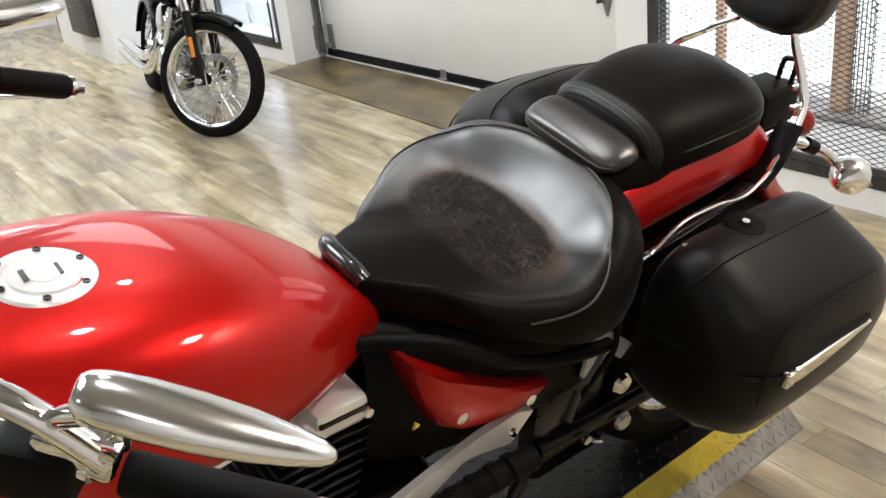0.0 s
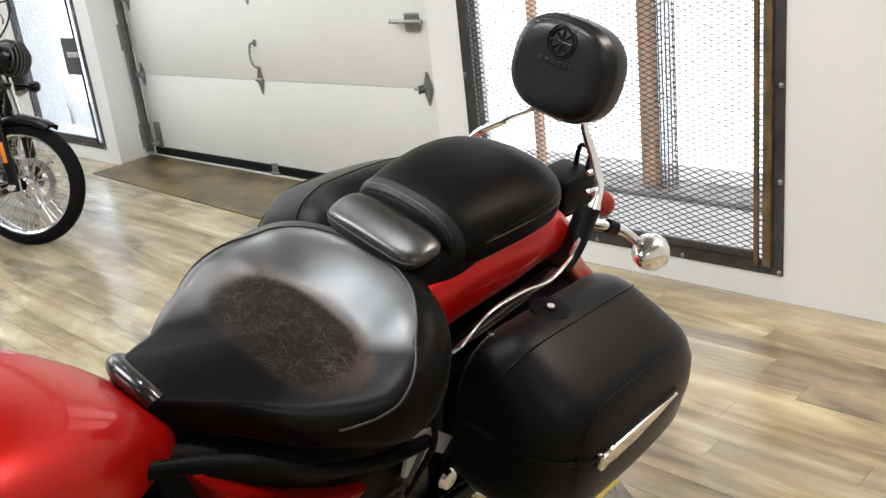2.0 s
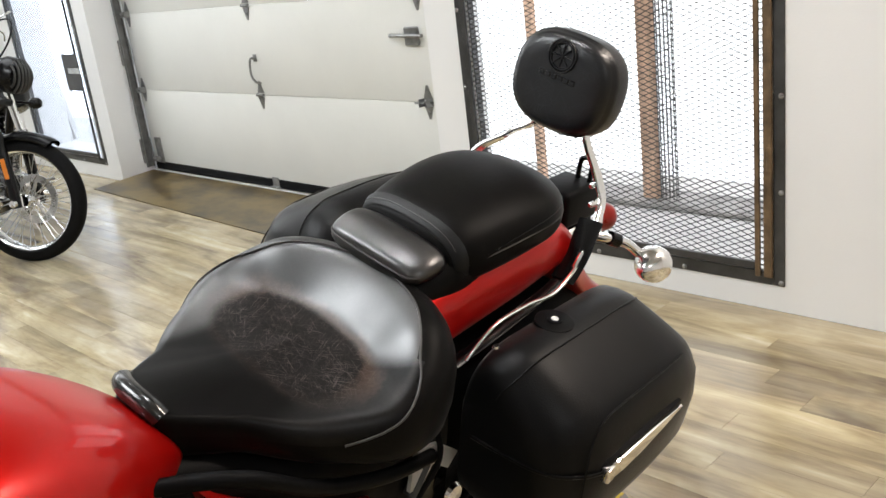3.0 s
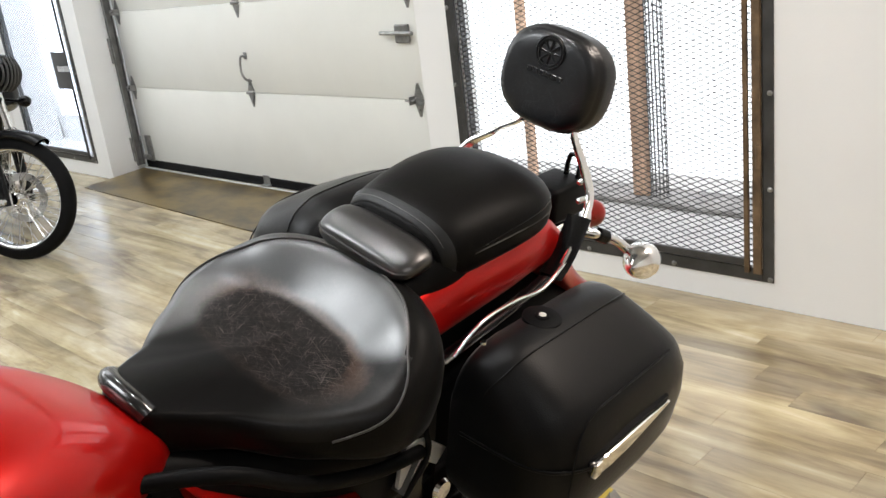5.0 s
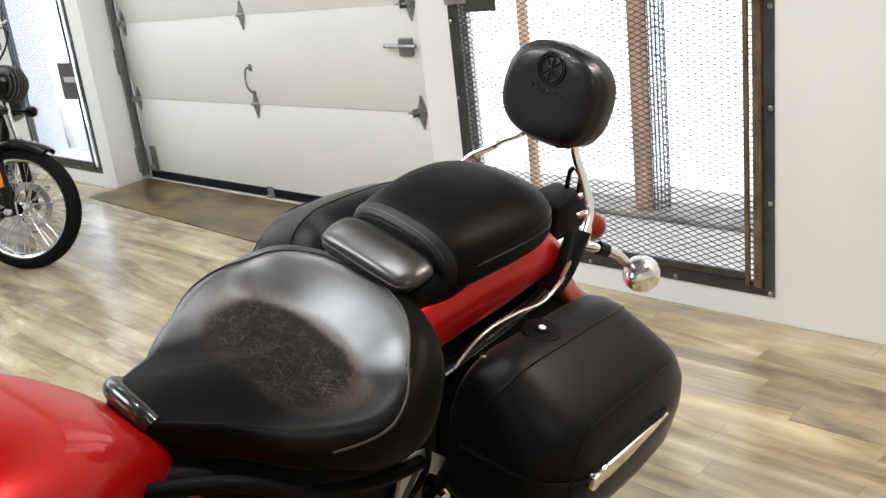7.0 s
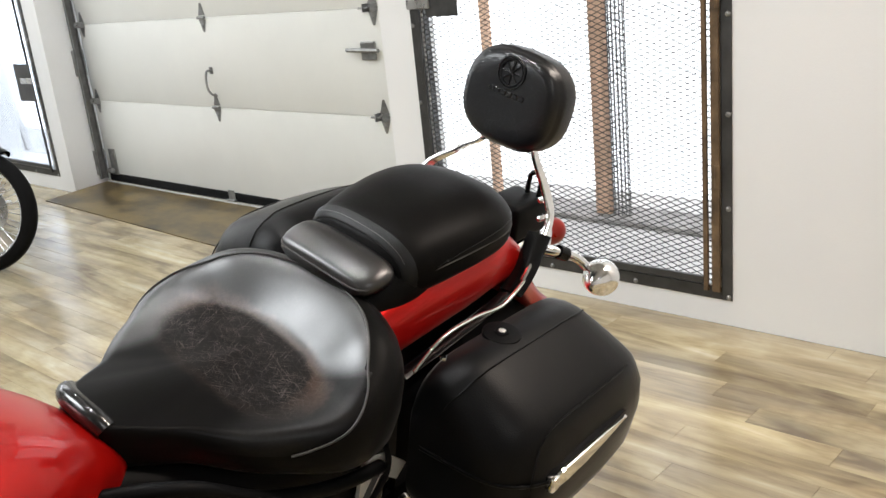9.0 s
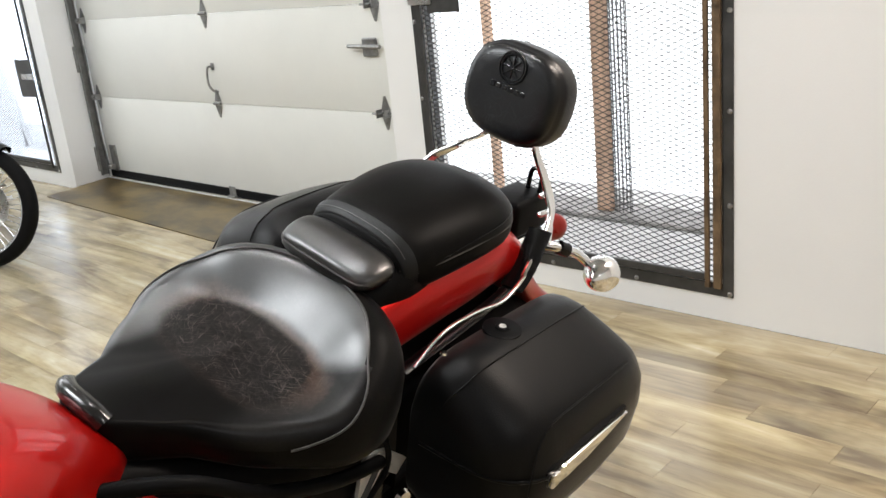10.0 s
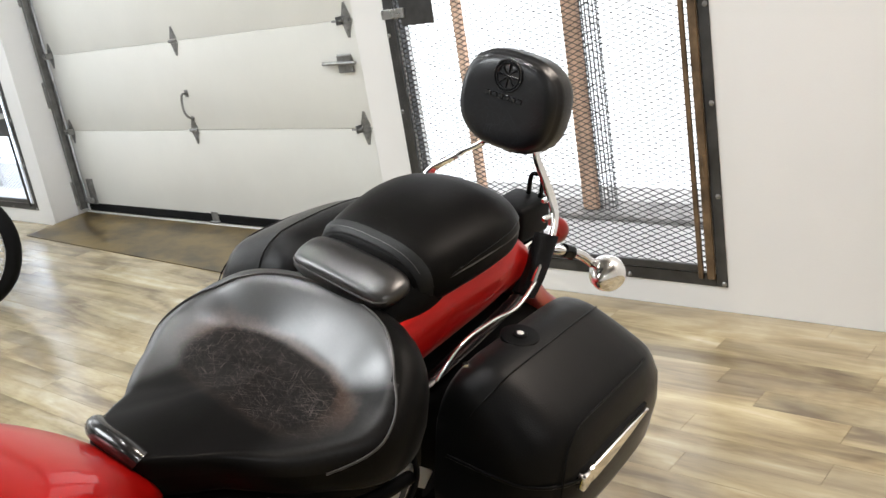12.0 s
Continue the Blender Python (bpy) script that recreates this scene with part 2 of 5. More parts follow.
    bm.faces.new(vs[::-1])
    return bm


structure("backdrop", backdrop(-6, 4.2), M_BACK, "white overexposed daylight outside", "backdrop")
structure("backdrop", backdrop(4.2, 16), M_BACK_BRIGHT, "bright bluish daylight outside", "backdrop")
structure("ground_outside", box(WALL_X + WALL_T + 0.1, 3.88, -6, 16, -0.1, 0.10), M_CONCRETE, "pale concrete ground outside the openings", "ground")
structure("sill_outside", box(WALL_X + 0.061, WALL_X + WALL_T + 0.099, -3.5, 2.478, -0.1, 0.0995), M_CONCRETE, "pale concrete sill strip outside the gate", "ground")
structure("kerb_outside", box(3.34, 3.58, -1, 3.2, 0.10, 0.125, 0.006), M_CONCRETE_DARK, "dirty grey concrete strip outside the cage", "kerb")


# ---- floor of vinyl planks ----
def floor_material():
    m = bpy.data.materials.new("oak_vinyl_plank")
    m.use_nodes = True
    nt = m.node_tree
    b = nt.nodes["Principled BSDF"]
    tc = node(nt, "ShaderNodeNewGeometry", -1500)
    oi = node(nt, "ShaderNodeObjectInfo", -1500, 300)
    sc = node(nt, "ShaderNodeVectorMath", -1300, 300)
    sc.operation = "SCALE"
    sc.inputs[0].default_value = (0.12, 0.5, 0.0)
    nt.links.new(oi.outputs["Random"], sc.inputs["Scale"])
    ad = node(nt, "ShaderNodeVectorMath", -1150, 100)
    nt.links.new(tc.outputs["Position"], ad.inputs[0])
    nt.links.new(sc.outputs[0], ad.inputs[1])
    mp = node(nt, "ShaderNodeMapping", -1000)
    mp.inputs["Scale"].default_value = (8.0, 1.15, 1.0)
    nt.links.new(ad.outputs[0], mp.inputs["Vector"])
    streak = node(nt, "ShaderNodeTexNoise", -800, 200, Scale=1.15, Detail=4.0, Roughness=0.55, Distortion=0.6)
    grain = node(nt, "ShaderNodeTexNoise", -800, -100, Scale=11.0, Detail=5.0, Roughness=0.7)
    blot = node(nt, "ShaderNodeTexNoise", -800, -350, Scale=0.55, Detail=3.0)
    for n in (streak, grain, blot):
        nt.links.new(mp.outputs[0], n.inputs["Vector"])
    ramp = node(nt, "ShaderNodeValToRGB", -560, 200)
    el = ramp.color_ramp.elements
    el[0].position, el[0].color = 0.32, (0.21, 0.160, 0.098, 1)
    el[1].position, el[1].color = 0.68, (0.66, 0.590, 0.425, 1)
    e = el.new(0.47)
    e.color = (0.40, 0.325, 0.190, 1)
    e = el.new(0.58)
    e.color = (0.54, 0.455, 0.275, 1)
    nt.links.new(streak.outputs[0], ramp.inputs[0])
    mixg = node(nt, "ShaderNodeMixRGB", -300, 150)
    mixg.blend_type = "MULTIPLY"
    mixg.inputs[0].default_value = 0.3
    gr = node(nt, "ShaderNodeValToRGB", -560, -100)
    gr.color_ramp.elements[0].position, gr.color_ramp.elements[0].color = 0.32, (0.55, 0.52, 0.48, 1)
    gr.color_ramp.elements[1].position, gr.color_ramp.elements[1].color = 0.55, (1, 1, 1, 1)
    nt.links.new(grain.outputs[0], gr.inputs[0])
    nt.links.new(ramp.outputs[0], mixg.inputs[1])
    nt.links.new(gr.outputs[0], mixg.inputs[2])
    grey = node(nt, "ShaderNodeMixRGB", -120, 150)
    grey.inputs[2].default_value = (0.40, 0.375, 0.325, 1)
    gm = node(nt, "ShaderNodeMapRange", -300, -250)
    gm.inputs["From Min"].default_value, gm.inputs["From Max"].default_value = 0.40, 0.68
    gm.inputs["To Max"].default_value = 0.34
    nt.links.new(blot.outputs[0], gm.inputs["Value"])
    nt.links.new(gm.outputs[0], grey.inputs[0])
    nt.links.new(mixg.outputs[0], grey.inputs[1])
    # broad drifts of dirt and wear that run on over the joints
    drift = node(nt, "ShaderNodeTexNoise", -800, -600, Scale=2.3, Detail=3.0, Roughness=0.6, Distortion=0.8)
    nt.links.new(tc.outputs["Position"], drift.inputs["Vector"])
    dm = node(nt, "ShaderNodeMapRange", -600, -600)
    dm.inputs["From Min"].default_value, dm.inputs["From Max"].default_value = 0.40, 0.68
    dm.inputs["To Max"].default_value = 0.6
    nt.links.new(drift.outputs[0], dm.inputs["Value"])
    worn = node(nt, "ShaderNodeMixRGB", -60, 0)
    worn.blend_type = "MULTIPLY"
    worn.inputs[2].default_value = (0.60, 0.52, 0.40, 1)
    nt.links.new(dm.outputs[0], worn.inputs[0])
    nt.links.new(grey.outputs[0], worn.inputs[1])
    hs = node(nt, "ShaderNodeHueSaturation", 60, 150, Saturation=0.97)
    mr = node(nt, "ShaderNodeMapRange", -120, 420)
    mr.inputs["To Min"].default_value, mr.inputs["To Max"].default_value = 0.80, 1.04
    nt.links.new(oi.outputs["Random"], mr.inputs["Value"])
    nt.links.new(mr.outputs[0], hs.inputs["Value"])
    nt.links.new(worn.outputs[0], hs.inputs["Color"])
    nt.links.new(hs.outputs[0], b.inputs["Base Color"])
    rr = node(nt, "ShaderNodeMapRange", -120, -100)
    rr.inputs["To Min"].default_value, rr.inputs["To Max"].default_value = 0.12, 0.30
    nt.links.new(grain.outputs[0], rr.inputs["Value"])
    nt.links.new(rr.outputs[0], b.inputs["Roughness"])
    bp = node(nt, "ShaderNodeBump", -120, -300, Strength=0.15, Distance=0.001)
    nt.links.new(grain.outputs[0], bp.inputs["Height"])
    nt.links.new(bp.outputs[0], b.inputs["Normal"])
    return m


M_PLANK = floor_material()
PLANK_W, PLANK_L = 0.102, 0.92
floor = structure("floor", box(-5.0, 4.0, -3.5, 11.2, -0.12, -0.004), M_PLANK, "worn oak-look vinyl plank floor", "floor")

# ---- garage door ----
SECTION = 0.533
door = tagged(thing("garage_door", "closed white sectional garage door with galvanised hinges", "garage door"), kind="structure")
for k in range(4):
    z0 = 0.075 + 0.02 if k == 0 else 0.095 + SECTION * k
    bm = box(DOOR_X, DOOR_X + 0.045, 2.66, 5.87, z0, 0.095 + SECTION * (k + 1) - 0.0025, 0.0015, 2)
    part("panel", bm, M_DOOR, door, smooth=40)
part("bottom_seal", box(DOOR_X - 0.006, DOOR_X + 0.04, 2.67, 5.86, 0.038, 0.095, 0.01, 2), M_RUBBER, door, "black rubber bottom seal", smooth=50)


def hinge_mesh(half):
    """A galvanised door hinge: two pointed leaves and a knuckle; half: for the door's edge, with a roller arm."""
    bm = bmesh.new()
    for s in (1, -1):
        pts = [(-0.034, 0.012 * s), (-0.026, 0.03 * s), (-0.006, 0.085 * s), (0.006, 0.085 * s), (0.026, 0.03 * s), (0.034, 0.012 * s)]
        skin([[(-0.004, y, z) for y, z in pts], [(0.0, y, z) for y, z in pts]], bm=bm)
    lathe([(-0.036, 0.009), (0.036, 0.009)], (-0.010, 0, 0), (0, 1, 0), 10, bm)
    for z in (0.05, -0.05):
        lathe([(0, 0.006), (0.005, 0.005)], (-0.004, 0, z), (-1, 0, 0), 6, bm)
    if half:
        lathe([(0, 0.006), (0.07, 0.006)], (-0.03, 0.0, 0), (0, 1, 0), 8, bm)
        box(-0.045, -0.004, -0.03, -0.026, -0.02, 0.02, bm=bm)
        box(-0.045, -0.004, 0.026, 0.03, -0.02, 0.02, bm=bm)
    bmesh.ops.recalc_face_normals(bm, faces=bm.faces)
    return bm


for k in range(3):
    z = 0.628 + SECTION * k
    for y in (2.825, 4.3, 5.81):
        h = part("hinge", hinge_mesh(y != 4.3), M_ZINC, door, "galvanised steel hinge")
        h.location = (DOOR_X, y, z)
part("handle", tube([(DOOR_X, 4.300, 0.845), (DOOR_X - 0.035, 4.298, 0.85), (DOOR_X - 0.045, 4.303, 0.80), (DOOR_X - 0.045, 4.30, 0.745), (DOOR_X - 0.03, 4.285, 0.71), (DOOR_X - 0.002, 4.28, 0.70)], 0.007, 8), M_ZINC, door, "galvanised pull handle", smooth=60)
part("handle_plate", box(DOOR_X - 0.005, DOOR_X, 4.282, 4.318, 0.83, 0.872, 0.003), M_ZINC, door)
lock = part("slide_lock", box(DOOR_X - 0.02, DOOR_X, 2.83, 2.93, 0.91, 1.0, 0.006), M_ZINC, door, "galvanised slide lock")
part("lock_bolt", tube([(DOOR_X - 0.03, 3.02, 0.962), (DOOR_X - 0.03, 2.79, 0.957)], 0.010, 8, steps=1), M_ZINC, lock)
part("lift_bracket", box(DOOR_X - 0.03, DOOR_X - 0.006, 4.255, 4.345, 0.045, 0.052, 0.001), M_ZINC, door)
part("lift_plate", box(DOOR_X - 0.010, DOOR_X - 0.006, 4.265, 4.335, 0.052, 0.11, 0.002), M_ZINC, door)
part("corner_bracket", box(DOOR_X - 0.012, DOOR_X, 5.72, 5.80, 0.09, 0.28, 0.003), M_ZINC, door, "galvanised corner bracket")
part("cable_roller", lathe([(0, 0.02), (0.05, 0.02)], (DOOR_X - 0.035, 5.74, 0.125), (0, 1, 0), 14), M_ZINC, door)


def track(y, s):
    bm = bmesh.new()
    prof = [(0.0, 0.0), (0.052, 0.0), (0.052, 0.028 * s), (0.049, 0.028 * s), (0.049, 0.003 * s), (0.003, 0.003 * s), (0.003, 0.028 * s), (0, 0.028 * s)]
    skin([[(DOOR_X - 0.075 + a, y + b, z) for a, b in prof] for z in (0.06, 2.4)], bm=bm)
    bmesh.ops.recalc_face_normals(bm, faces=bm.faces)
    return bm


for y, s, name in ((5.875, -1, "door_track"), (2.655, 1, "door_track")):
    tr = tagged(part(name, track(y, s), M_GALV), "galvanised steel door track beside the garage door", "door track", "garage door tracks", "structure")
    for z in (0.18, 0.9, 1.6):
        part("track_bracket", box(DOOR_X - 0.08, DOOR_X + 0.0, min(y, y + 0.03 * s * -1), max(y, y - 0.03 * s), z - 0.09, z + 0.09, 0.002), M_ZINC, tr)
structure("door_jamb", box(DOOR_X - 0.004, DOOR_X + 0.06, 5.885, 6.05, 0, 2.35), M_WALL, "white painted jamb behind the garage door track", "jamb")
structure("door_jamb_south", box(DOOR_X - 0.004, DOOR_X + 0.06, 2.49, 2.65, 0, 2.35), M_WALL, "white painted jamb behind the garage door track", "jamb")
structure("door_lintel", box(DOOR_X - 0.002, DOOR_X + 0.06, 2.49, 6.05, 2.15, 2.6), M_WALL, "white painted header over the garage door", "header")


def ramp_mesh():
    bm = bmesh.new()
    prof = [(2.44, 0.0015), (2.44, 0.006), (2.955, 0.034), (2.985, 0.034), (2.985, 0.0015)]
    skin([[(x + (0.06 if y > 5 else -0.06), y, z) for x, z in prof] for y in (2.52, 5.885)], bm=bm)
    bmesh.ops.recalc_face_normals(bm, faces=bm.faces)
    return bm


M_RAMP = material("scuffed_brown_vinyl", (0.17, 0.122, 0.050), 0.36, scale=2.6, stretch=(2.2, 1, 1), bump=0.15, colour2=(0.045, 0.030, 0.011), mix_lo=0.38, mix_hi=0.60)
# bright strip put where daylight leaks in below the seal
structure("daylight_gap_strip", box(2.966, 2.990, 2.67, 5.86, 0.0345, 0.0385, 0.001), M_ALLOY, "thin bright strip standing in for daylight under the garage door", "threshold")
tagged(part("threshold_ramp", ramp_mesh(), M_RAMP), "low brown vinyl-covered ramp in front of the garage door", "ramp", kind="structure")


# ---- caged openings ----
def expanded_metal(y0, y1, z0, z1, x, wide=0.050, tall=0.0104, strand=0.0035):
    """Diamond mesh of zigzag strands that touch at their knuckles."""
    verts, faces = [], []
    rows, half = int((z1 - z0) / tall), wide / 2
    n = int((y1 - y0) / half)
    for r in range(rows):
        for i in range(n):
            za, zb = (0.0, 1.0) if (i + r) % 2 == 0 else (1.0, 0.0)
            ya, yb = y0 + i * half, y0 + (i + 1) * half
            a, b = z0 + (r + za) * tall, z0 + (r + zb) * tall
            k = len(verts)
            t = strand / 2
            for yy, zz in ((ya, a), (yb, b)):
                verts += [(x - t, yy, zz - t), (x - t, yy, zz + t), (x + t, yy, zz + t * 0.2)]
            faces += [(k, k + 3, k + 4, k + 1), (k + 1, k + 4, k + 5, k + 2), (k + 2, k + 5, k + 3, k)]
    me = bpy.data.meshes.new("expanded_metal")
    me.from_pydata(verts, [], faces)
    return me


def cage(g, label, hinge_side, strand=0.0035):
    """A steel cage door of expanded metal, with its frame bolted on the wall."""
    th = tagged(thing("security_gate", label, "security gate", "caged openings"), kind="structure")
    x = WALL_X
    y0, y1, z0, z1 = g["y0"], g["y1"], g["z0"], g["z1"]
    f = 0.040
    part("frame_bar", box(x - 0.006, x - 0.0005, y0, y0 + f, z0, z1, 0.0015), M_STEEL, th)
    part("frame_bar", box(x - 0.006, x - 0.0005, y1 - f, y1, z0, z1, 0.0015), M_STEEL, th)
    part("frame_bar", box(x - 0.006, x - 0.0005, y0 + f, y1 - f, z0, z0 + 0.047, 0.0015), M_STEEL, th)
    part("frame_bar", box(x - 0.006, x - 0.0005, y0 + f, y1 - f, z1 - f, z1, 0.0015), M_STEEL, th)
    # angle legs that run into the opening
    part("frame_leg", box(x - 0.0005, x + 0.03, y0 + f + 0.0305, y0 + f + 0.0325, z0 + 0.055, z1 - f, 0), M_STEEL, th)
    part("frame_leg", box(x - 0.0005, x + 0.03, y1 - f - 0.035, y1 - f - 0.031, z0 + 0.055, z1 - f, 0), M_STEEL, th)
    if hinge_side < 0:
        part("leaf_frame", box(x - 0.02, x - 0.0065, y0 + 0.0405, y0 + 0.070, z0 + 0.03, z1 - 0.03, 0.002), M_RUST, th, "rust-stained steel stile")
    part("leaf_stile", box(x - 0.02, x - 0.0065, y0 + 0.085, y0 + 0.103, z0 + 0.03, z1 - 0.03, 0.002), M_RUST if hinge_side < 0 else M_STEEL, th)
    part("leaf_stile", box(x - 0.02, x - 0.0065, y1 - 0.065, y1 - 0.042, z0 + 0.03, z1 - 0.03, 0.002), M_STEEL, th)
    part("leaf_rail", box(x - 0.02, x - 0.0065, y0 + 0.103, y1 - 0.065, z0 + 0.055, z0 + 0.083, 0.002), M_STEEL, th)
    part("leaf_rail", box(x - 0.02, x - 0.0065, y0 + 0.103, y1 - 0.065, z1 - 0.07, z1 - 0.045, 0.002), M_STEEL, th)
    me = expanded_metal(y0 + 0.060, y1 - 0.055, z0 + 0.06, z1 - 0.05, x - 0.004, strand=strand)
    me.materials.append(M_STEEL)
    mesh = new("expanded_metal", me)
    mesh.parent = th
    mesh["kind"] = "stuff"
    mesh["label"] = "dark expanded steel mesh"
    for i in range(7):
        for y in (y0 + 0.012, y1 - 0.012):
            part("bolt", lathe([(0, 0.010), (0.004, 0.009), (0.0065, 0.005)], (x - 0.006, y, z0 + 0.012 + 0.327 * i), (-1, 0, 0), 10), M_ZINC, th)
    for y in (y0 + 0.39, y0 + 0.78, y0 + 1.12):
        part("bolt", lathe([(0, 0.010), (0.004, 0.009), (0.0065, 0.005)], (x - 0.006, y, z0 + 0.014), (-1, 0, 0), 10), M_ZINC, th)
    for z in (0.55, 1.15, 1.75) if hinge_side < 0 else ():
        part("gate_hinge", lathe([(-0.04, 0.010), (0.04, 0.010)], (x - 0.018, y0 + 0.047, z), (0, 0, 1), 10), M_RUST, th)
    return th


gate = cage(GATE, "dark steel expanded-mesh security gate bolted over the opening", -1)
part("lock_plate", box(WALL_X - 0.024, WALL_X - 0.0205, 2.02, 2.20, 1.125, 1.45, 0.002), M_STEEL, gate, "dark steel lock plate")
part("latch_bar", box(WALL_X - 0.035, WALL_X - 0.0245, 2.17, 2.30, 1.16, 1.20, 0.003), M_ALU, gate, "bare metal latch")
lgate = cage(LGATE, "dark steel expanded-mesh security gate beside the garage doorway", 1, 0.0027)
part("lock_plate", box(WALL_X - 0.024, WALL_X - 0.0205, 6.15, 6.42, 0.66, 0.93, 0.002), M_STEEL, lgate, "dark steel lock plate")
part("latch_bar", box(WALL_X - 0.04, WALL_X - 0.0245, 6.14, 6.32, 0.79, 0.83, 0.003), M_ALU, lgate, "bare metal latch")

post = thing("timber_post", "weathered brown timber post outside the gate", "post", "posts outside")
part("post", box(3.41, 3.45, 1.797, 1.877, 0.125, 3.0, 0.004), M_WOODPOST, post, smooth=40)
post2 = thing("timber_post", "thin weathered timber post outside the gate", "post", "posts outside")
part("post", box(3.46, 3.50, 2.512, 2.556, 0.125, 3.0, 0.003), M_WOODPOST, post2, smooth=40)
board = thing("leaning_board", "pale grey board leaning outside the security gate", "board")
part("board", skin([[(x, y + k, z) for x, y, z in ((3.20, 7.72, 0.10), (3.24, 7.72, 0.10), (3.24, 8.30, 1.75), (3.20, 8.30, 1.75))] for k in (0.0, 0.17)]), M_CONCRETE, board)
roll = thing("wire_roll", "upright roll of galvanised wire mesh beside the timber post", "wire roll")
me = bpy.data.meshes.new("wire")
bm = bmesh.new()
for k in range(14):
    a = 2 * math.pi * k / 14
    tube([(3.445 + 0.035 * math.cos(a), 1.752 + 0.042 * math.sin(a), 0.125), (3.445 + 0.035 * math.cos(a), 1.752 + 0.042 * math.sin(a), 2.6)], 0.0024, 4, bm, steps=1)
for k in range(80):
    z = 0.14 + k * 0.03
    ring = [(3.445 + 0.035 * math.cos(2 * math.pi * i / 14), 1.752 + 0.042 * math.sin(2 * math.pi * i / 14), z + 0.01 * math.sin(i)) for i in range(15)]
    tube(ring, 0.002, 3, bm, steps=1)
part("wire", bm, M_WIRE, roll)


# ---- low service platform under the motorcycle ----
def tread_bars(x0, x1, y0, y1, z, pitch, bm=None):
    """Raised lozenges of tread plate, turned alternately."""
    bm = bm or bmesh.new()
    nx, ny = int((x1 - x0) / pitch), int((y1 - y0) / pitch)
    for i in range(nx):
        for j in range(ny):
            cx, cy = x0 + (i + 0.5) * pitch, y0 + (j + 0.5) * pitch
            a = radians(45 if (i + j) % 2 else -45)
            l, w, h = pitch * 0.42, pitch * 0.13, 0.0018
            c, s = math.cos(a), math.sin(a)
            q = [(l, 0), (0, w), (-l, 0), (0, -w)]
            vs = [bm.verts.new((cx + c * p - s * r, cy + s * p + c * r, z)) for p, r in q]
            t = [bm.verts.new((cx + (c * p - s * r) * 0.6, cy + (s * p + c * r) * 0.6, z + h)) for p, r in q]
            bm.faces.new(t)
            for k in range(4):
                bm.faces.new((vs[k], vs[(k + 1) % 4], t[(k + 1) % 4], t[k]))
    return bm


platform = tagged(thing("service_platform", "low black tread-plate platform with yellow painted edge, under the motorcycle", "platform"))
platform.matrix_world = pose(1.225, 0.625, 0, 0, 0, 5.0)
PL_X0, PL_X1 = -2.3, 0.235
deck = part("deck", box(PL_X0, PL_X1, 0.085, 0.56, 0.0, 0.046, 0.002), M_TREAD, platform)
part("deck_tread", tread_bars(PL_X0, PL_X1, 0.085, 0.56, 0.046, 0.032), M_TREAD, platform)
part("edge_stripe", box(PL_X0, PL_X1, 0.012, 0.085, 0.0, 0.046, 0.002), M_YELLOW, platform, "worn yellow painted edge")
part("edge_tread", tread_bars(PL_X0, PL_X1, 0.012, 0.085, 0.046, 0.036), M_YELLOW, platform)
bm = bmesh.new()
skin([[(x, -0.028, 0.0), (x, -0.026, 0.004), (x, 0.012, 0.045), (x, 0.012, 0.0)] for x in (PL_X0, PL_X1)], bm=bm)
bmesh.ops.recalc_face_normals(bm, faces=bm.faces)
part("side_ramp", bm, M_RAMPSTEEL, platform, "bare steel tread-plate bevel")
side = tread_bars(PL_X0, PL_X1, -0.026, 0.022, 0.0, 0.024)
for v in side.verts:
    k = (v.co.y + 0.026) / 0.038
    v.co.z += 0.0045 + 0.041 * k
    v.co.y = -0.026 + 0.038 * min(k, 1)
part("side_tread", side, M_RAMPSTEEL, platform)
part("edge_stripe", box(PL_X0, PL_X1, 0.56, 0.633, 0.0, 0.046, 0.002), M_YELLOW, platform, "worn yellow painted edge")


# ---- leather ----
def leather(name, base, worn, rough, wear=0.0, wear_scale=14.0, spec=0.5, sheen=0.0):
    """Black hide: fine pebble, a web of scratches and worn paler patches. sheen: added grazing glow that stands in for
    bright reflections.
    """
    m = bpy.data.materials.new(name)
    m.use_nodes = True
    nt = m.node_tree
    link = nt.links.new
    b = nt.nodes["Principled BSDF"]
    tc = node(nt, "ShaderNodeTexCoord", -1600)
    pebble = node(nt, "ShaderNodeTexVoronoi", -1000, -300, Scale=420.0)
    patch = node(nt, "ShaderNodeTexNoise", -1000, 100, Scale=wear_scale, Detail=7.0, Roughness=0.7)
    slow = node(nt, "ShaderNodeTexNoise", -1000, 350, Scale=5.0, Detail=3.0)
    for n in (pebble, patch, slow):
        link(tc.outputs["Object"], n.inputs["Vector"])
    # scratches: thin edges of two warped cell patterns
    warp = node(nt, "ShaderNodeTexNoise", -1500, 700, Scale=9.0, Detail=3.0)
    link(tc.outputs["Object"], warp.inputs["Vector"])
    wv = node(nt, "ShaderNodeVectorMath", -1330, 700)
    wv.operation = "MULTIPLY_ADD"
    wv.inputs[1].default_value = (0.12, 0.12, 0.12)
    link(warp.outputs["Color"], wv.inputs[0])
    link(tc.outputs["Object"], wv.inputs[2])
    lines = []
    for k, (sc, rot, wid) in enumerate(((34.0, 0.5, 0.020), (70.0, -0.7, 0.028))):
        mp = node(nt, "ShaderNodeMapping", -1180, 700 + 220 * k)
        mp.inputs["Rotation"].default_value = (0, 0, rot)
        mp.inputs["Scale"].default_value = (1.0, 0.35, 0.6)
        link(wv.outputs[0], mp.inputs["Vector"])
        vo = node(nt, "ShaderNodeTexVoronoi", -1000, 700 + 220 * k, Scale=sc)
        vo.feature = "DISTANCE_TO_EDGE"
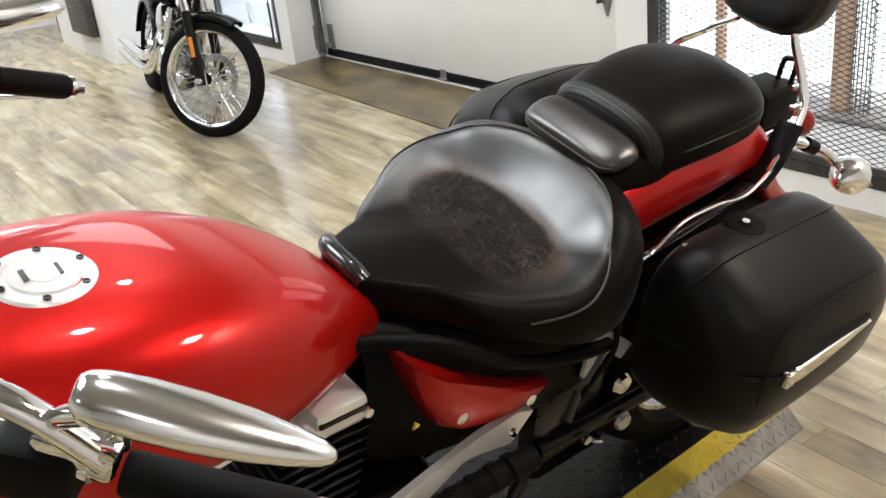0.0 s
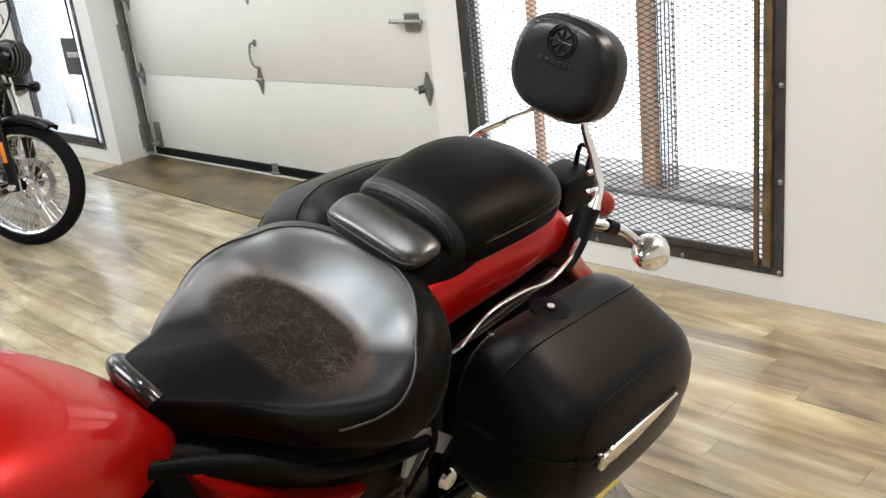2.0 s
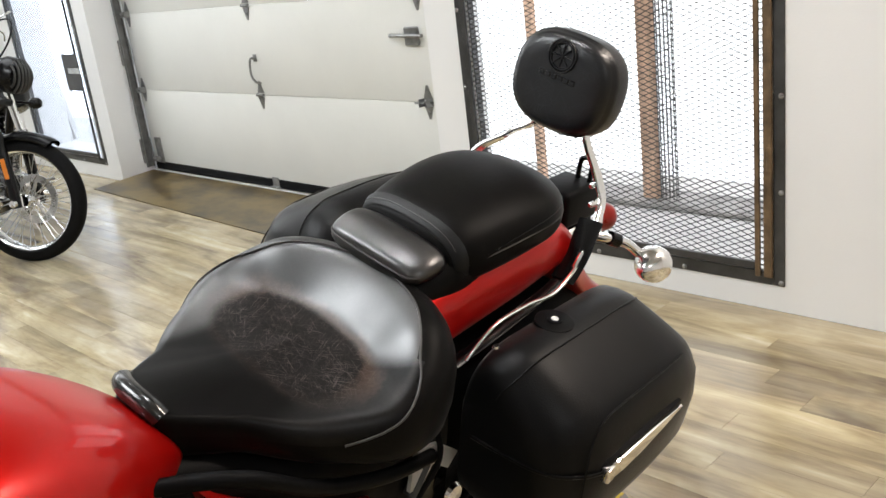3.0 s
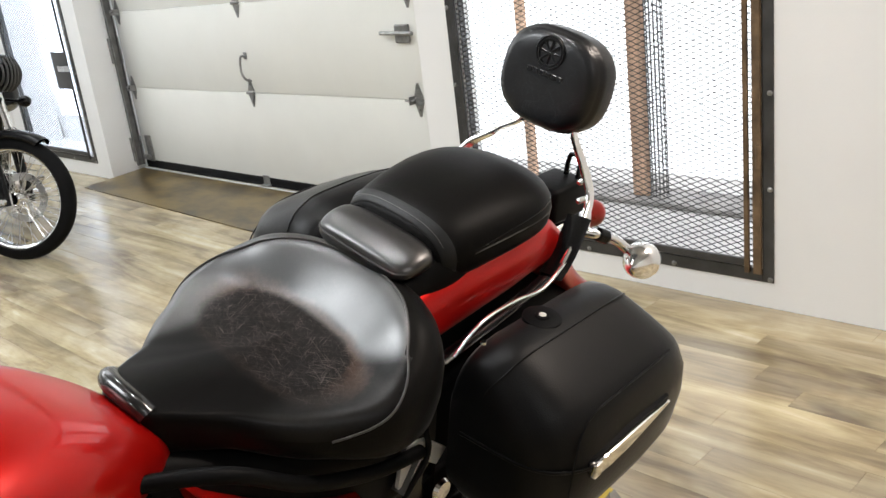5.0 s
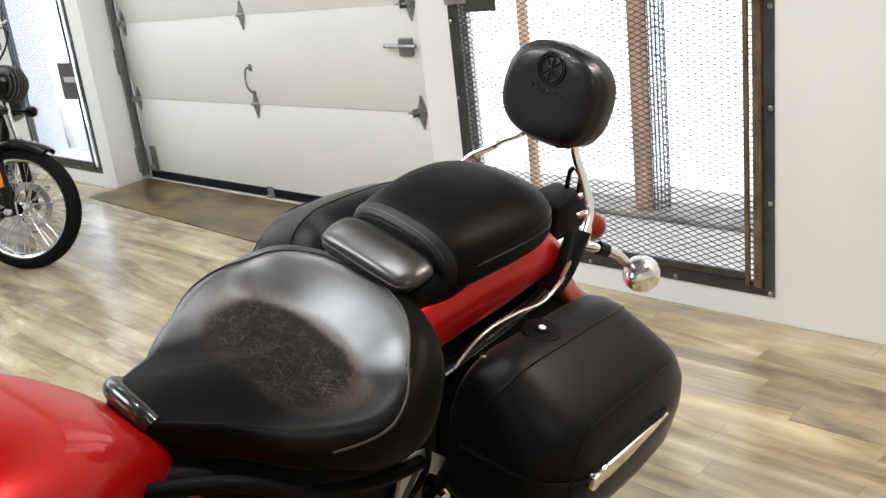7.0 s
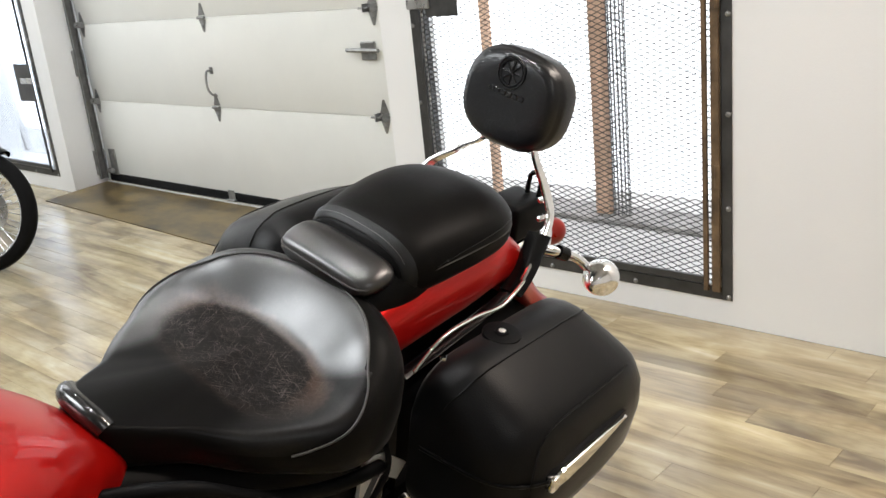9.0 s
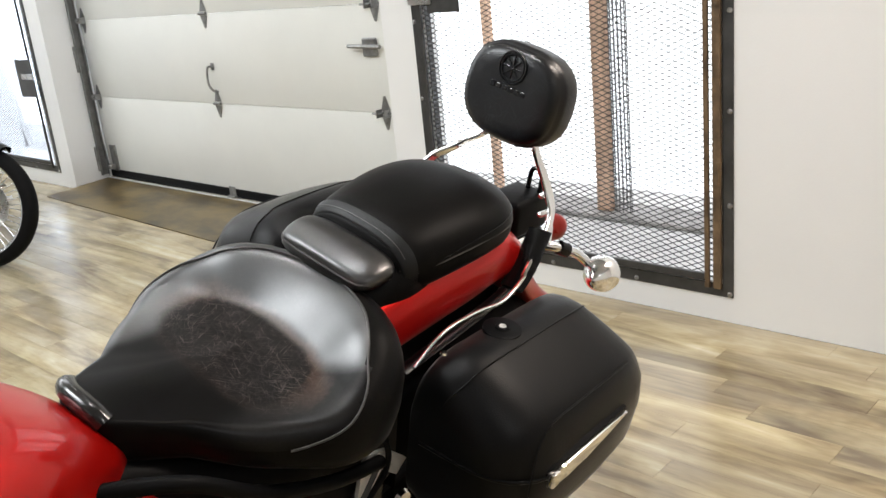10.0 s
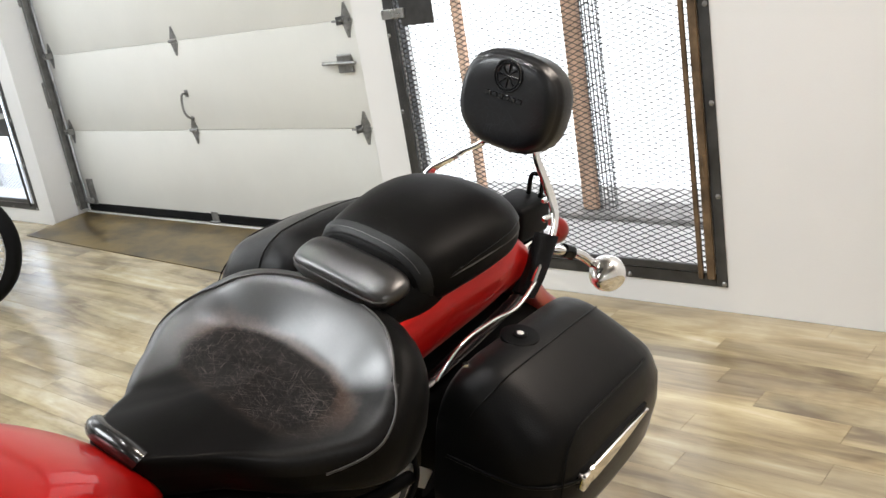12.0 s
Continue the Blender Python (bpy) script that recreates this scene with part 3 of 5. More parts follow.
        link(mp.outputs[0], vo.inputs["Vector"])
        mr = node(nt, "ShaderNodeMapRange", -820, 700 + 220 * k)
        mr.inputs["From Max"].default_value = wid
        mr.inputs["To Min"].default_value, mr.inputs["To Max"].default_value = 1.0, 0.0
        link(vo.outputs["Distance"], mr.inputs["Value"])
        lines.append(mr)
    both = node(nt, "ShaderNodeMath", -650, 800)
    both.operation = "MAXIMUM"
    link(lines[0].outputs[0], both.inputs[0])
    link(lines[1].outputs[0], both.inputs[1])
    gate_n = node(nt, "ShaderNodeMapRange", -820, 100)
    gate_n.inputs["From Min"].default_value, gate_n.inputs["From Max"].default_value = 0.40, 0.70
    link(patch.outputs[0], gate_n.inputs["Value"])
    scr = node(nt, "ShaderNodeMath", -500, 700)
    scr.operation = "MULTIPLY"
    link(both.outputs[0], scr.inputs[0])
    link(gate_n.outputs[0], scr.inputs[1])
    amount = node(nt, "ShaderNodeMath", -500, 300)
    amount.operation = "MULTIPLY_ADD"
    amount.inputs[1].default_value = 0.25
    link(gate_n.outputs[0], amount.inputs[0])
    link(scr.outputs[0], amount.inputs[2])
    mu = node(nt, "ShaderNodeMath", -250, 300)
    mu.operation = "MULTIPLY"
    mu.inputs[1].default_value = wear
    link(amount.outputs[0], mu.inputs[0])
    mx = node(nt, "ShaderNodeMixRGB", -100, 250)
    mx.inputs[1].default_value, mx.inputs[2].default_value = (*base, 1), (*worn, 1)
    link(mu.outputs[0], mx.inputs[0])
    link(mx.outputs[0], b.inputs["Base Color"])
    b.inputs["Specular IOR Level"].default_value = spec
    rr = node(nt, "ShaderNodeMapRange", -450, -50)
    rr.inputs["To Min"].default_value, rr.inputs["To Max"].default_value = rough - 0.05, rough + 0.10
    link(slow.outputs[0], rr.inputs["Value"])
    link(rr.outputs[0], b.inputs["Roughness"])
    b.inputs["Sheen Weight"].default_value = sheen
    b.inputs["Sheen Roughness"].default_value = 0.35
    bp = node(nt, "ShaderNodeBump", -250, -300, Strength=0.22, Distance=0.0006)
    link(pebble.outputs["Distance"], bp.inputs["Height"])
    bp2 = node(nt, "ShaderNodeBump", -80, -300, Strength=0.25, Distance=0.0008)
    link(mu.outputs[0], bp2.inputs["Height"])
    link(bp.outputs[0], bp2.inputs["Normal"])
    link(bp2.outputs[0], b.inputs["Normal"])
    return m


def seat_leather():
    """Black seat hide: a matt scratched hollow, the highlight's brown fringe painted round its rim, and gloss raised
    where highlights show on the bolster and the top.
    """
    m = bpy.data.materials.new("worn_seat_leather")
    m.use_nodes = True
    nt = m.node_tree
    link = nt.links.new
    b = nt.nodes["Principled BSDF"]
    tc = node(nt, "ShaderNodeTexCoord", -2000)

    def math_node(op, a, c):
        n = node(nt, "ShaderNodeMath", -600)
        n.operation = op
        for k, v in enumerate((a, c)):
            if isinstance(v, (int, float)):
                n.inputs[k].default_value = v
            else:
                link(v, n.inputs[k])
        return n.outputs[0]

    def ramp_node(value, lo, hi, out_lo=0.0, out_hi=1.0):
        n = node(nt, "ShaderNodeMapRange", -500)
        n.interpolation_type = "SMOOTHSTEP"
        for k, v in (("From Min", lo), ("From Max", hi), ("To Min", out_lo), ("To Max", out_hi)):
            n.inputs[k].default_value = v
        link(value, n.inputs["Value"])
        return n.outputs[0]

    def blob(centre, radii, turn=0.0):
        """Distance from a centre, in radii."""
        mp = node(nt, "ShaderNodeMapping", -1700)
        mp.vector_type = "TEXTURE"
        mp.inputs["Location"].default_value = centre
        mp.inputs["Rotation"].default_value = (0, 0, turn)
        mp.inputs["Scale"].default_value = radii
        link(tc.outputs["Object"], mp.inputs["Vector"])
        le = node(nt, "ShaderNodeVectorMath", -1500)
        le.operation = "LENGTH"
        link(mp.outputs[0], le.inputs[0])
        return le.outputs["Value"]

    place = node(nt, "ShaderNodeSeparateXYZ", -1700)
    link(tc.outputs["Object"], place.inputs[0])
    pebble = node(nt, "ShaderNodeTexVoronoi", -1000, -300, Scale=420.0)
    patch = node(nt, "ShaderNodeTexNoise", -1000, 100, Scale=26.0, Detail=6.0, Roughness=0.65)
    fine = node(nt, "ShaderNodeTexNoise", -1000, 300, Scale=190.0, Detail=3.0)
    warp = node(nt, "ShaderNodeTexNoise", -1500, 700, Scale=11.0, Detail=3.0)
    for n in (pebble, patch, fine, warp):
        link(tc.outputs["Object"], n.inputs["Vector"])
    wv = node(nt, "ShaderNodeVectorMath", -1330, 700)
    wv.operation = "MULTIPLY_ADD"
    wv.inputs[1].default_value = (0.022, 0.022, 0.022)
    link(warp.outputs["Color"], wv.inputs[0])
    link(tc.outputs["Object"], wv.inputs[2])
    lines = None
    for sc, rot, cut_at in ((22.0, 0.35, 0.665), (27.0, -0.75, 0.665), (18.0, 1.25, 0.675), (32.0, 2.3, 0.665), (24.0, 1.9, 0.675), (38.0, 0.9, 0.665)):
        mp = node(nt, "ShaderNodeMapping", -1180)
        mp.vector_type = "TEXTURE"
        mp.inputs["Rotation"].default_value = (0, 0, rot)
        mp.inputs["Scale"].default_value = (1.0, 0.028, 0.5)
        link(wv.outputs[0], mp.inputs["Vector"])
        st = node(nt, "ShaderNodeTexNoise", -1000, 700, Scale=sc, Detail=1.5, Roughness=0.5)
        link(mp.outputs[0], st.inputs["Vector"])
        ln = ramp_node(st.outputs[0], cut_at - 0.03, cut_at + 0.05)
        lines = math_node("MAXIMUM", lines, ln) if lines else ln
    scratch = math_node("MULTIPLY", lines, ramp_node(patch.outputs[0], 0.36, 0.62, 0.25, 1.0))
    mp = node(nt, "ShaderNodeMapping", -1700)
    mp.vector_type = "TEXTURE"
    mp.inputs["Location"].default_value = (-0.650, 0.0, 0.745)
    mp.inputs["Rotation"].default_value = (0, 0, radians(-4))
    mp.inputs["Scale"].default_value = (0.082, 0.156, 1.0)
    link(tc.outputs["Object"], mp.inputs["Vector"])
    xyz = node(nt, "ShaderNodeSeparateXYZ", -1500)
    link(mp.outputs[0], xyz.inputs[0])
    across = [math_node("POWER", math_node("ABSOLUTE", xyz.outputs[k], 0.0), 2.6) for k in (0, 1)]
    hollow = math_node("POWER", math_node("ADD", across[0], across[1]), 1 / 2.6)
    uneven = math_node("ADD", hollow, ramp_node(patch.outputs[0], 0.3, 0.7, -0.07, 0.07))
    inside = ramp_node(uneven, 0.80, 1.25, 1.0, 0.0)
    rim = math_node("MULTIPLY", ramp_node(uneven, 0.86, 1.0), ramp_node(uneven, 1.0, 1.2, 1.0, 0.0))
    rim = math_node("MULTIPLY", rim, ramp_node(fine.outputs[0], 0.35, 0.65, 0.75, 1.0))
    # gloss raised by hand where bolster and far flank show highlights
    highlight_mask = ramp_node(blob((-0.525, 0.0, 0.83), (0.135, 0.24, 0.10)), 0.78, 1.04, 1.0, 0.0)
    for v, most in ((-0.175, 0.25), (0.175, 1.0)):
        highlight_mask = math_node("MAXIMUM", highlight_mask, ramp_node(blob((-0.69, v, 0.79), (0.24, 0.085, 0.075)), 0.45, 1.05, most, 0.0))
    # colour: black, brown painted as the highlight's fringe, pale in the scratches
    fringe_mix = node(nt, "ShaderNodeMixRGB", -200, 250)
    fringe_mix.inputs[1].default_value, fringe_mix.inputs[2].default_value = (0.0025, 0.0022, 0.0022, 1), (0.20, 0.125, 0.09, 1)
    link(math_node("ADD", math_node("MULTIPLY", math_node("MULTIPLY", rim, ramp_node(place.outputs[0], -0.70, -0.62, 0.12, 1.0)), 0.22), math_node("MULTIPLY", inside, 0.008)), fringe_mix.inputs[0])
    pale = node(nt, "ShaderNodeMixRGB", -50, 250)
    pale.inputs[2].default_value = (0.30, 0.255, 0.235, 1)
    where = math_node("MAXIMUM", inside, math_node("MULTIPLY", highlight_mask, 0.1))
    link(math_node("MULTIPLY", math_node("MULTIPLY", scratch, where), 0.26), pale.inputs[0])
    link(fringe_mix.outputs[0], pale.inputs[1])
    link(pale.outputs[0], b.inputs["Base Color"])
    gloss = math_node("MULTIPLY", highlight_mask, ramp_node(hollow, 0.84, 1.10, 0.16, 1.0))
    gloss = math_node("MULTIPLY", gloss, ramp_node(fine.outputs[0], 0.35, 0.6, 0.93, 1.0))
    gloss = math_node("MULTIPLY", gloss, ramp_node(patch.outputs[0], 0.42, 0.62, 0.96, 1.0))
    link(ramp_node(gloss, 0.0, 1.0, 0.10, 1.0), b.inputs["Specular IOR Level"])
    dull = math_node("ADD", ramp_node(inside, 0.0, 1.0, 0.36, 0.46), ramp_node(warp.outputs[0], 0.3, 0.7, -0.03, 0.06))
    link(math_node("ADD", dull, math_node("MULTIPLY", math_node("MULTIPLY", scratch, inside), 0.2)), b.inputs["Roughness"])
    b.inputs["IOR"].default_value = 1.52
    bp = node(nt, "ShaderNodeBump", -250, -300, Strength=0.08, Distance=0.0005)
    link(pebble.outputs["Distance"], bp.inputs["Height"])
    bp2 = node(nt, "ShaderNodeBump", -80, -300, Strength=0.03, Distance=0.0003)
    link(math_node("MULTIPLY", scratch, inside), bp2.inputs["Height"])
    link(bp.outputs[0], bp2.inputs["Normal"])
    link(bp2.outputs[0], b.inputs["Normal"])
    return m


M_SEAT = seat_leather()
M_ROLL = leather("roll_leather", (0.0035, 0.003, 0.003), (0.06, 0.052, 0.048), 0.31, 0.3, 30.0, spec=1.0)
M_SEAT_PLAIN = leather("black_seat_vinyl", (0.0025, 0.0022, 0.002), (0.014, 0.012, 0.011), 0.42, 0.3, spec=0.08, sheen=0.03)
M_STRAP = leather("strap_leather", (0.006, 0.006, 0.006), (0.03, 0.028, 0.027), 0.40, 0.35, 20.0, spec=0.30)
M_PAD = leather("black_pad_leather", (0.006, 0.0064, 0.0076), (0.05, 0.052, 0.06), 0.30, 0.35, 9.0, spec=0.45)
M_BAG = leather("black_bag_leather", (0.003, 0.003, 0.0032), (0.012, 0.012, 0.0125), 0.36, 0.4, 5.0, spec=0.14, sheen=0.12)
M_NOSE = material("glossy_black_vinyl", (0.010, 0.010, 0.010), 0.24, var=0.2, coat=0.25)
M_PIPING = material("grey_thread", (0.06, 0.057, 0.054), 0.5, var=0.2)

# ---- the red motorcycle ----
bike = thing("motorcycle", "red touring cruiser with black leather seats, backrest and saddlebags", "motorcycle")
bike.matrix_world = pose(1.2285, 0.8339, 0.05, 0, 0, 3.0) @ pose(0, 0, 0, 13.0, 0, 0)


def section(u, hw, top, base, p=2.6, n=28, dish=0.0, rise=0.35):
    """A rounded cross-section at u: half width hw, from base to top; p: how boxy. dish: hollow of the top."""
    pts = []
    mid = base + (top - base) * rise
    for k in range(n):
        a = 2 * math.pi * k / n
        c, s = math.cos(a), math.sin(a)
        v = hw * math.copysign(abs(c) ** (2 / p), c)
        w = mid + ((top - mid) if s > 0 else (mid - base)) * math.copysign(abs(s) ** (2 / p), s)
        if s > 0 and dish:
            w -= dish * max(0.0, 1 - (v / (hw * 0.85)) ** 2) * s
        pts.append((u, v, w))
    return pts


def body(stations, step, hw, top, base, p=2.6, dish=None, n=32, rise=0.35):
    """A body along u from smooth tables of half width, top and base."""
    u0, u1 = stations
    cnt = max(2, int(round((u1 - u0) / step)))
    rings = []
    for i in range(cnt + 1):
        u = u0 + (u1 - u0) * i / cnt
        pp = curve_at(p, u) if isinstance(p, list) else p
        rings.append(section(u, curve_at(hw, u), curve_at(top, u), curve_at(base, u), pp, n, dish=curve_at(dish, u) if dish else 0.0, rise=rise))
    return skin(rings)


# fuel tank
TANK_HW = [(-1.66, 0.05), (-1.60, 0.115), (-1.45, 0.18), (-1.30, 0.207), (-1.15, 0.195), (-1.03, 0.153), (-0.95, 0.108), (-0.885, 0.06)]
TANK_TOP = [(-1.66, 0.88), (-1.60, 0.93), (-1.45, 0.952), (-1.29, 0.944), (-1.15, 0.918), (-1.03, 0.872), (-0.95, 0.818), (-0.885, 0.755)]
TANK_BASE = [(-1.66, 0.82), (-1.5, 0.735), (-1.25, 0.705), (-1.05, 0.695), (-0.95, 0.695), (-0.885, 0.70)]
tank = part("fuel_tank", body((-1.66, -0.885), 0.02, TANK_HW, TANK_TOP, TANK_BASE, 2.9, n=48), M_RED, bike, "candy red painted steel tank", smooth=60)
for s in (-1, 1):
    part("tank_trim", tube([(-1.40, 0.188 * s, 0.755), (-1.25, 0.196 * s, 0.742), (-1.12, 0.172 * s, 0.735), (-1.04, 0.146 * s, 0.732), (-1.01, 0.132 * s, 0.733)], 0.006, 8), M_CHROME, tank, "thin chrome trim", smooth=60)
cap_o, cap_d = Vector((-1.30, -0.020, 0.940)), Vector((0.14, -0.05, 1.0)).normalized()
cap = part("fuel_cap", lathe([(-0.01, 0.058), (0.004, 0.058), (0.007, 0.055), (0.008, 0.042), (0.006, 0.041), (0.006, 0.039), (0.010, 0.038), (0.0105, 0.020), (0.0112, 0.0195), (0.0115, 0.0)], cap_o, cap_d, 48, cap=False), M_ALLOY, tank, "polished metal fuel cap", smooth=35)
for k in range(6):
    a = 2 * math.pi * (k + 0.3) / 6
    part("cap_bolt", lathe([(0, 0.0045), (0.002, 0.0045), (0.002, 0.0025), (0.0005, 0.0025)], cap_o + Vector((0.048 * math.cos(a), 0.048 * math.sin(a), 0.0088 - 0.14 * 0.048 * math.cos(a) + 0.05 * 0.048 * math.sin(a))), cap_d, 10), M_STEEL, cap)
part("cap_slot", box(-1.322, -1.316, -0.036, -0.012, 0.9545, 0.9562, 0.0005), M_STEEL, cap)
part("cap_slot", box(-1.284, -1.280, -0.034, -0.010, 0.9490, 0.9507, 0.0005), M_STEEL, cap)

# rider's seat: a hollow for the rider, a raised back edge and a skirt that rolls over to the sides
SEAT_C = Vector((-0.635, 0.0, 0.0))
CREST = [(-0.472, 0.0, 0.843), (-0.478, 0.055, 0.844), (-0.498, 0.112, 0.843), (-0.532, 0.160, 0.834), (-0.575, 0.194, 0.808), (-0.635, 0.206, 0.780), (-0.71, 0.166, 0.769), (-0.80, 0.103, 0.777), (-0.865, 0.069, 0.790), (-0.900, 0.050, 0.799), (-0.910, 0.025, 0.803), (-0.912, 0.0, 0.804)]
CREST_POLAR = [(math.degrees(math.atan2(v, u - SEAT_C.x)), math.hypot(u - SEAT_C.x, v), w) for u, v, w in CREST]
# both halves are alike: the tables run on past the ends as mirror images
CREST_POLAR = [(-a, r, w) for a, r, w in CREST_POLAR[2:0:-1]] + CREST_POLAR + [(360 - a, r, w) for a, r, w in CREST_POLAR[-2:-4:-1]]
SEAT_EDGE = [(a, r) for a, r, w in CREST_POLAR]
SEAT_RIM = [(a, w) for a, r, w in CREST_POLAR]
# the skirt at its widest, beyond the crest, and its lower edge
SKIRT_OUT = [(0, 0.036), (25, 0.056), (50, 0.066), (75, 0.050), (100, 0.036), (130, 0.026), (160, 0.012), (180, 0.010)]
SKIRT_LOW = [(0, 0.64), (50, 0.655), (90, 0.685), (120, 0.70), (150, 0.72), (180, 0.735)]
SKIRT = [(0.05, 0.25), (0.12, 0.45), (0.21, 0.64), (0.32, 0.80), (0.45, 0.92), (0.60, 1.0), (0.78, 1.0), (0.92, 0.9), (1.0, 0.7)]


def seat_top(a, s):
    """The place on the seat's top, at a degrees round the hollow and s of the way to the crest."""
    b = abs(a)
    r, z = curve_at(SEAT_EDGE, b), curve_at(SEAT_RIM, b)
    u, v = SEAT_C.x + s * r * math.cos(radians(a)), s * r * math.sin(radians(a))
    floor_w = 0.775 + 0.035 * (u + 0.62) + 0.015 * math.sqrt((u + 0.62) ** 2 + 0.0016)
    back = min(1.0, max(0.0, (130 - b) / 60))
    back = back * back * (3 - 2 * back)
    q = 0.45 + 0.27 * min(1.0, b / 80) ** 2
    x = (s - q) / (1 - q)
    x = 0.56 * (x + math.sqrt(x * x + 0.010))
    lip = 0.5 * (x + 1.0 - math.sqrt((x - 1.0) ** 2 + 0.04)) / 0.955
    saddle = s ** 1.6 + 0.35 * s * (1 - s)
    g = back * lip + (1 - back) * saddle
    return Vector((u, v, floor_w + (z - floor_w) * min(1.0, g)))


def seat_side(a, k):
    """The place on the skirt, k of the way from the crest down to the lower edge."""
    b = abs(a)
    c = seat_top(a, 1.0)
    out = 0.0
    for (k0, o0), (k1, o1) in zip([(0.0, 0.0)] + SKIRT, SKIRT):
        if k0 <= k <= k1:
            out = o0 + (o1 - o0) * (k - k0) / (k1 - k0)
    d = curve_at(SKIRT_OUT, b) * out
    return Vector((c.x + d * math.cos(radians(a)), c.y + d * math.sin(radians(a)), c.z + (curve_at(SKIRT_LOW, b) - c.z) * k ** 1.6))


# the piping's depth down the skirt, by degrees round the hollow
PIPE_DEPTH = [(0, 0.0), (15, 0.0), (30, 0.0), (45, 0.0), (60, 0.0), (70, 0.012), (77, 0.07), (84, 0.17), (91, 0.30), (98, 0.42), (106, 0.54), (112, 0.62)]


def seat_mesh(n=132):
    turns = [360 * k / n - 180 for k in range(n)]
    rings = [[seat_top(a, s) for a in turns] for s in [0.015, 0.06] + [0.12 + 0.88 * k / 34 for k in range(35)]]
    rings += [[seat_side(a, k) for a in turns] for k, out in SKIRT]
    bm = skin(rings)
    bm.verts.index_update()
    depth = [0.0] * 37 + [k for k, out in SKIRT]
    for f in bm.faces:
        # duller hide below the piping on the near side only, to keep it dark
        ring = [depth[v.index // n] for v in f.verts]
        c = f.calc_center_median() - SEAT_C
        a = abs(math.degrees(math.atan2(c.y, c.x)))
        if c.y < 0 and max(ring) > 0 and sum(ring) / len(ring) > curve_at(PIPE_DEPTH, min(a, 112)):
            f.material_index = 1
    return bm


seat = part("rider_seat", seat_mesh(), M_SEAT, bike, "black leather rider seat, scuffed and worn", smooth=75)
seat.data.materials.append(M_SEAT_PLAIN)
PIPE = [seat_side(-a, k) for a, k in PIPE_DEPTH[::-1]] + [seat_side(a, k) for a, k in PIPE_DEPTH[1:]]
part("seat_piping", tube([p + Vector((0, math.copysign(0.0012, p.y), 0.0012)) for p in PIPE], 0.0019, 6, steps=5), M_PIPING, seat, "pale stitched piping", smooth=60)
part("seat_nose_trim", tube([(-0.882, 0.063, 0.776), (-0.897, 0.052, 0.792), (-0.907, 0.028, 0.801), (-0.909, 0.0, 0.803), (-0.907, -0.028, 0.800), (-0.902, -0.046, 0.790)], 0.0155, 12), M_NOSE, seat, "glossy black nose roll", smooth=60)


def on_section(u, v, hw, top, base, p, dish, lift=0.0, rise=0.35):
    """The place on top of a body at u and v."""
    h, t, b, pp = curve_at(hw, u), curve_at(top, u), curve_at(base, u), curve_at(p, u) if isinstance(p, list) else p
    mid = b + (t - b) * rise
    c = min(1.0, abs(v) / h)
    s = (1 - c ** pp) ** (1 / pp)
    w = mid + (t - mid) * s - (curve_at(dish, u) * max(0.0, 1 - (v / (h * 0.85)) ** 2) * s if dish else 0)
    return Vector((u, v, w + lift))


# passenger seat
PILL_HW = [(-0.395, 0.108), (-0.36, 0.125), (-0.30, 0.137), (-0.21, 0.145), (-0.14, 0.138), (-0.085, 0.110), (-0.055, 0.075), (-0.038, 0.030)]
PILL_TOP = [(-0.395, 0.895), (-0.36, 0.915), (-0.30, 0.928), (-0.22, 0.936), (-0.14, 0.932), (-0.085, 0.918), (-0.055, 0.903), (-0.038, 0.885)]
PILL_BASE = [(-0.395, 0.80), (-0.2, 0.825), (-0.06, 0.835), (-0.038, 0.845)]
pill = part("passenger_seat", body((-0.395, -0.038), 0.009, PILL_HW, PILL_TOP, PILL_BASE, 2.7, n=56), M_SEAT_PLAIN, bike, "black padded passenger seat", smooth=60)


def pill_spot(u, k, lift=0.001):
    return on_section(u, k * curve_at(PILL_HW, u), PILL_HW, PILL_TOP, PILL_BASE, 2.7, None, lift)


strap = [pill_spot(-0.378, k, 0.003) for k in (-1.0, -0.97, -0.9, -0.75, -0.5, -0.25, 0, 0.25, 0.5, 0.75, 0.9, 0.97, 1.0)]
STRAP = (-1.0, -0.985, -0.96, -0.92, -0.86, -0.75, -0.6, -0.4, -0.2, 0, 0.2, 0.4, 0.6, 0.75, 0.86, 0.92, 0.96, 0.985, 1.0)
band = [[pill_spot(-0.378 + du, k, 0.0005 + h) + Vector((0, k * h * 0.9, 0)) for du, h in ((-0.0110, 0.0), (-0.0100, 0.0035), (0.0100, 0.0035), (0.0110, 0.0))] for k in STRAP]
part("seat_strap", skin(band), M_STRAP, pill, "stitched leather strap", smooth=50)
for du in (-0.0075, 0.0075):
    part("strap_stitch", tube([p + Vector((du, 0, 0.0034)) for p in strap[2:-2]], 0.0008, 4, steps=3), M_PIPING, pill)
low = [on_section(u, s * 0.985 * curve_at(PILL_HW, u), PILL_HW, PILL_TOP, PILL_BASE, 2.7, None, -0.004) for s, us in ((-1, (-0.37, -0.31, -0.23, -0.15, -0.10, -0.062)),) for u in us]
part("seat_seam", tube(low, 0.0016, 5, steps=4), M_PIPING, pill)
wall_seam = [pill_spot(u, -k, 0.0) for u, k in ((-0.33, 0.985), (-0.28, 0.975), (-0.22, 0.965), (-0.16, 0.955), (-0.11, 0.945), (-0.075, 0.935), (-0.055, 0.90), (-0.044, 0.80))]
part("seat_seam", tube(wall_seam, 0.0013, 5, steps=5), M_BLACK, pill, "sewn edge of the side wall", smooth=60)
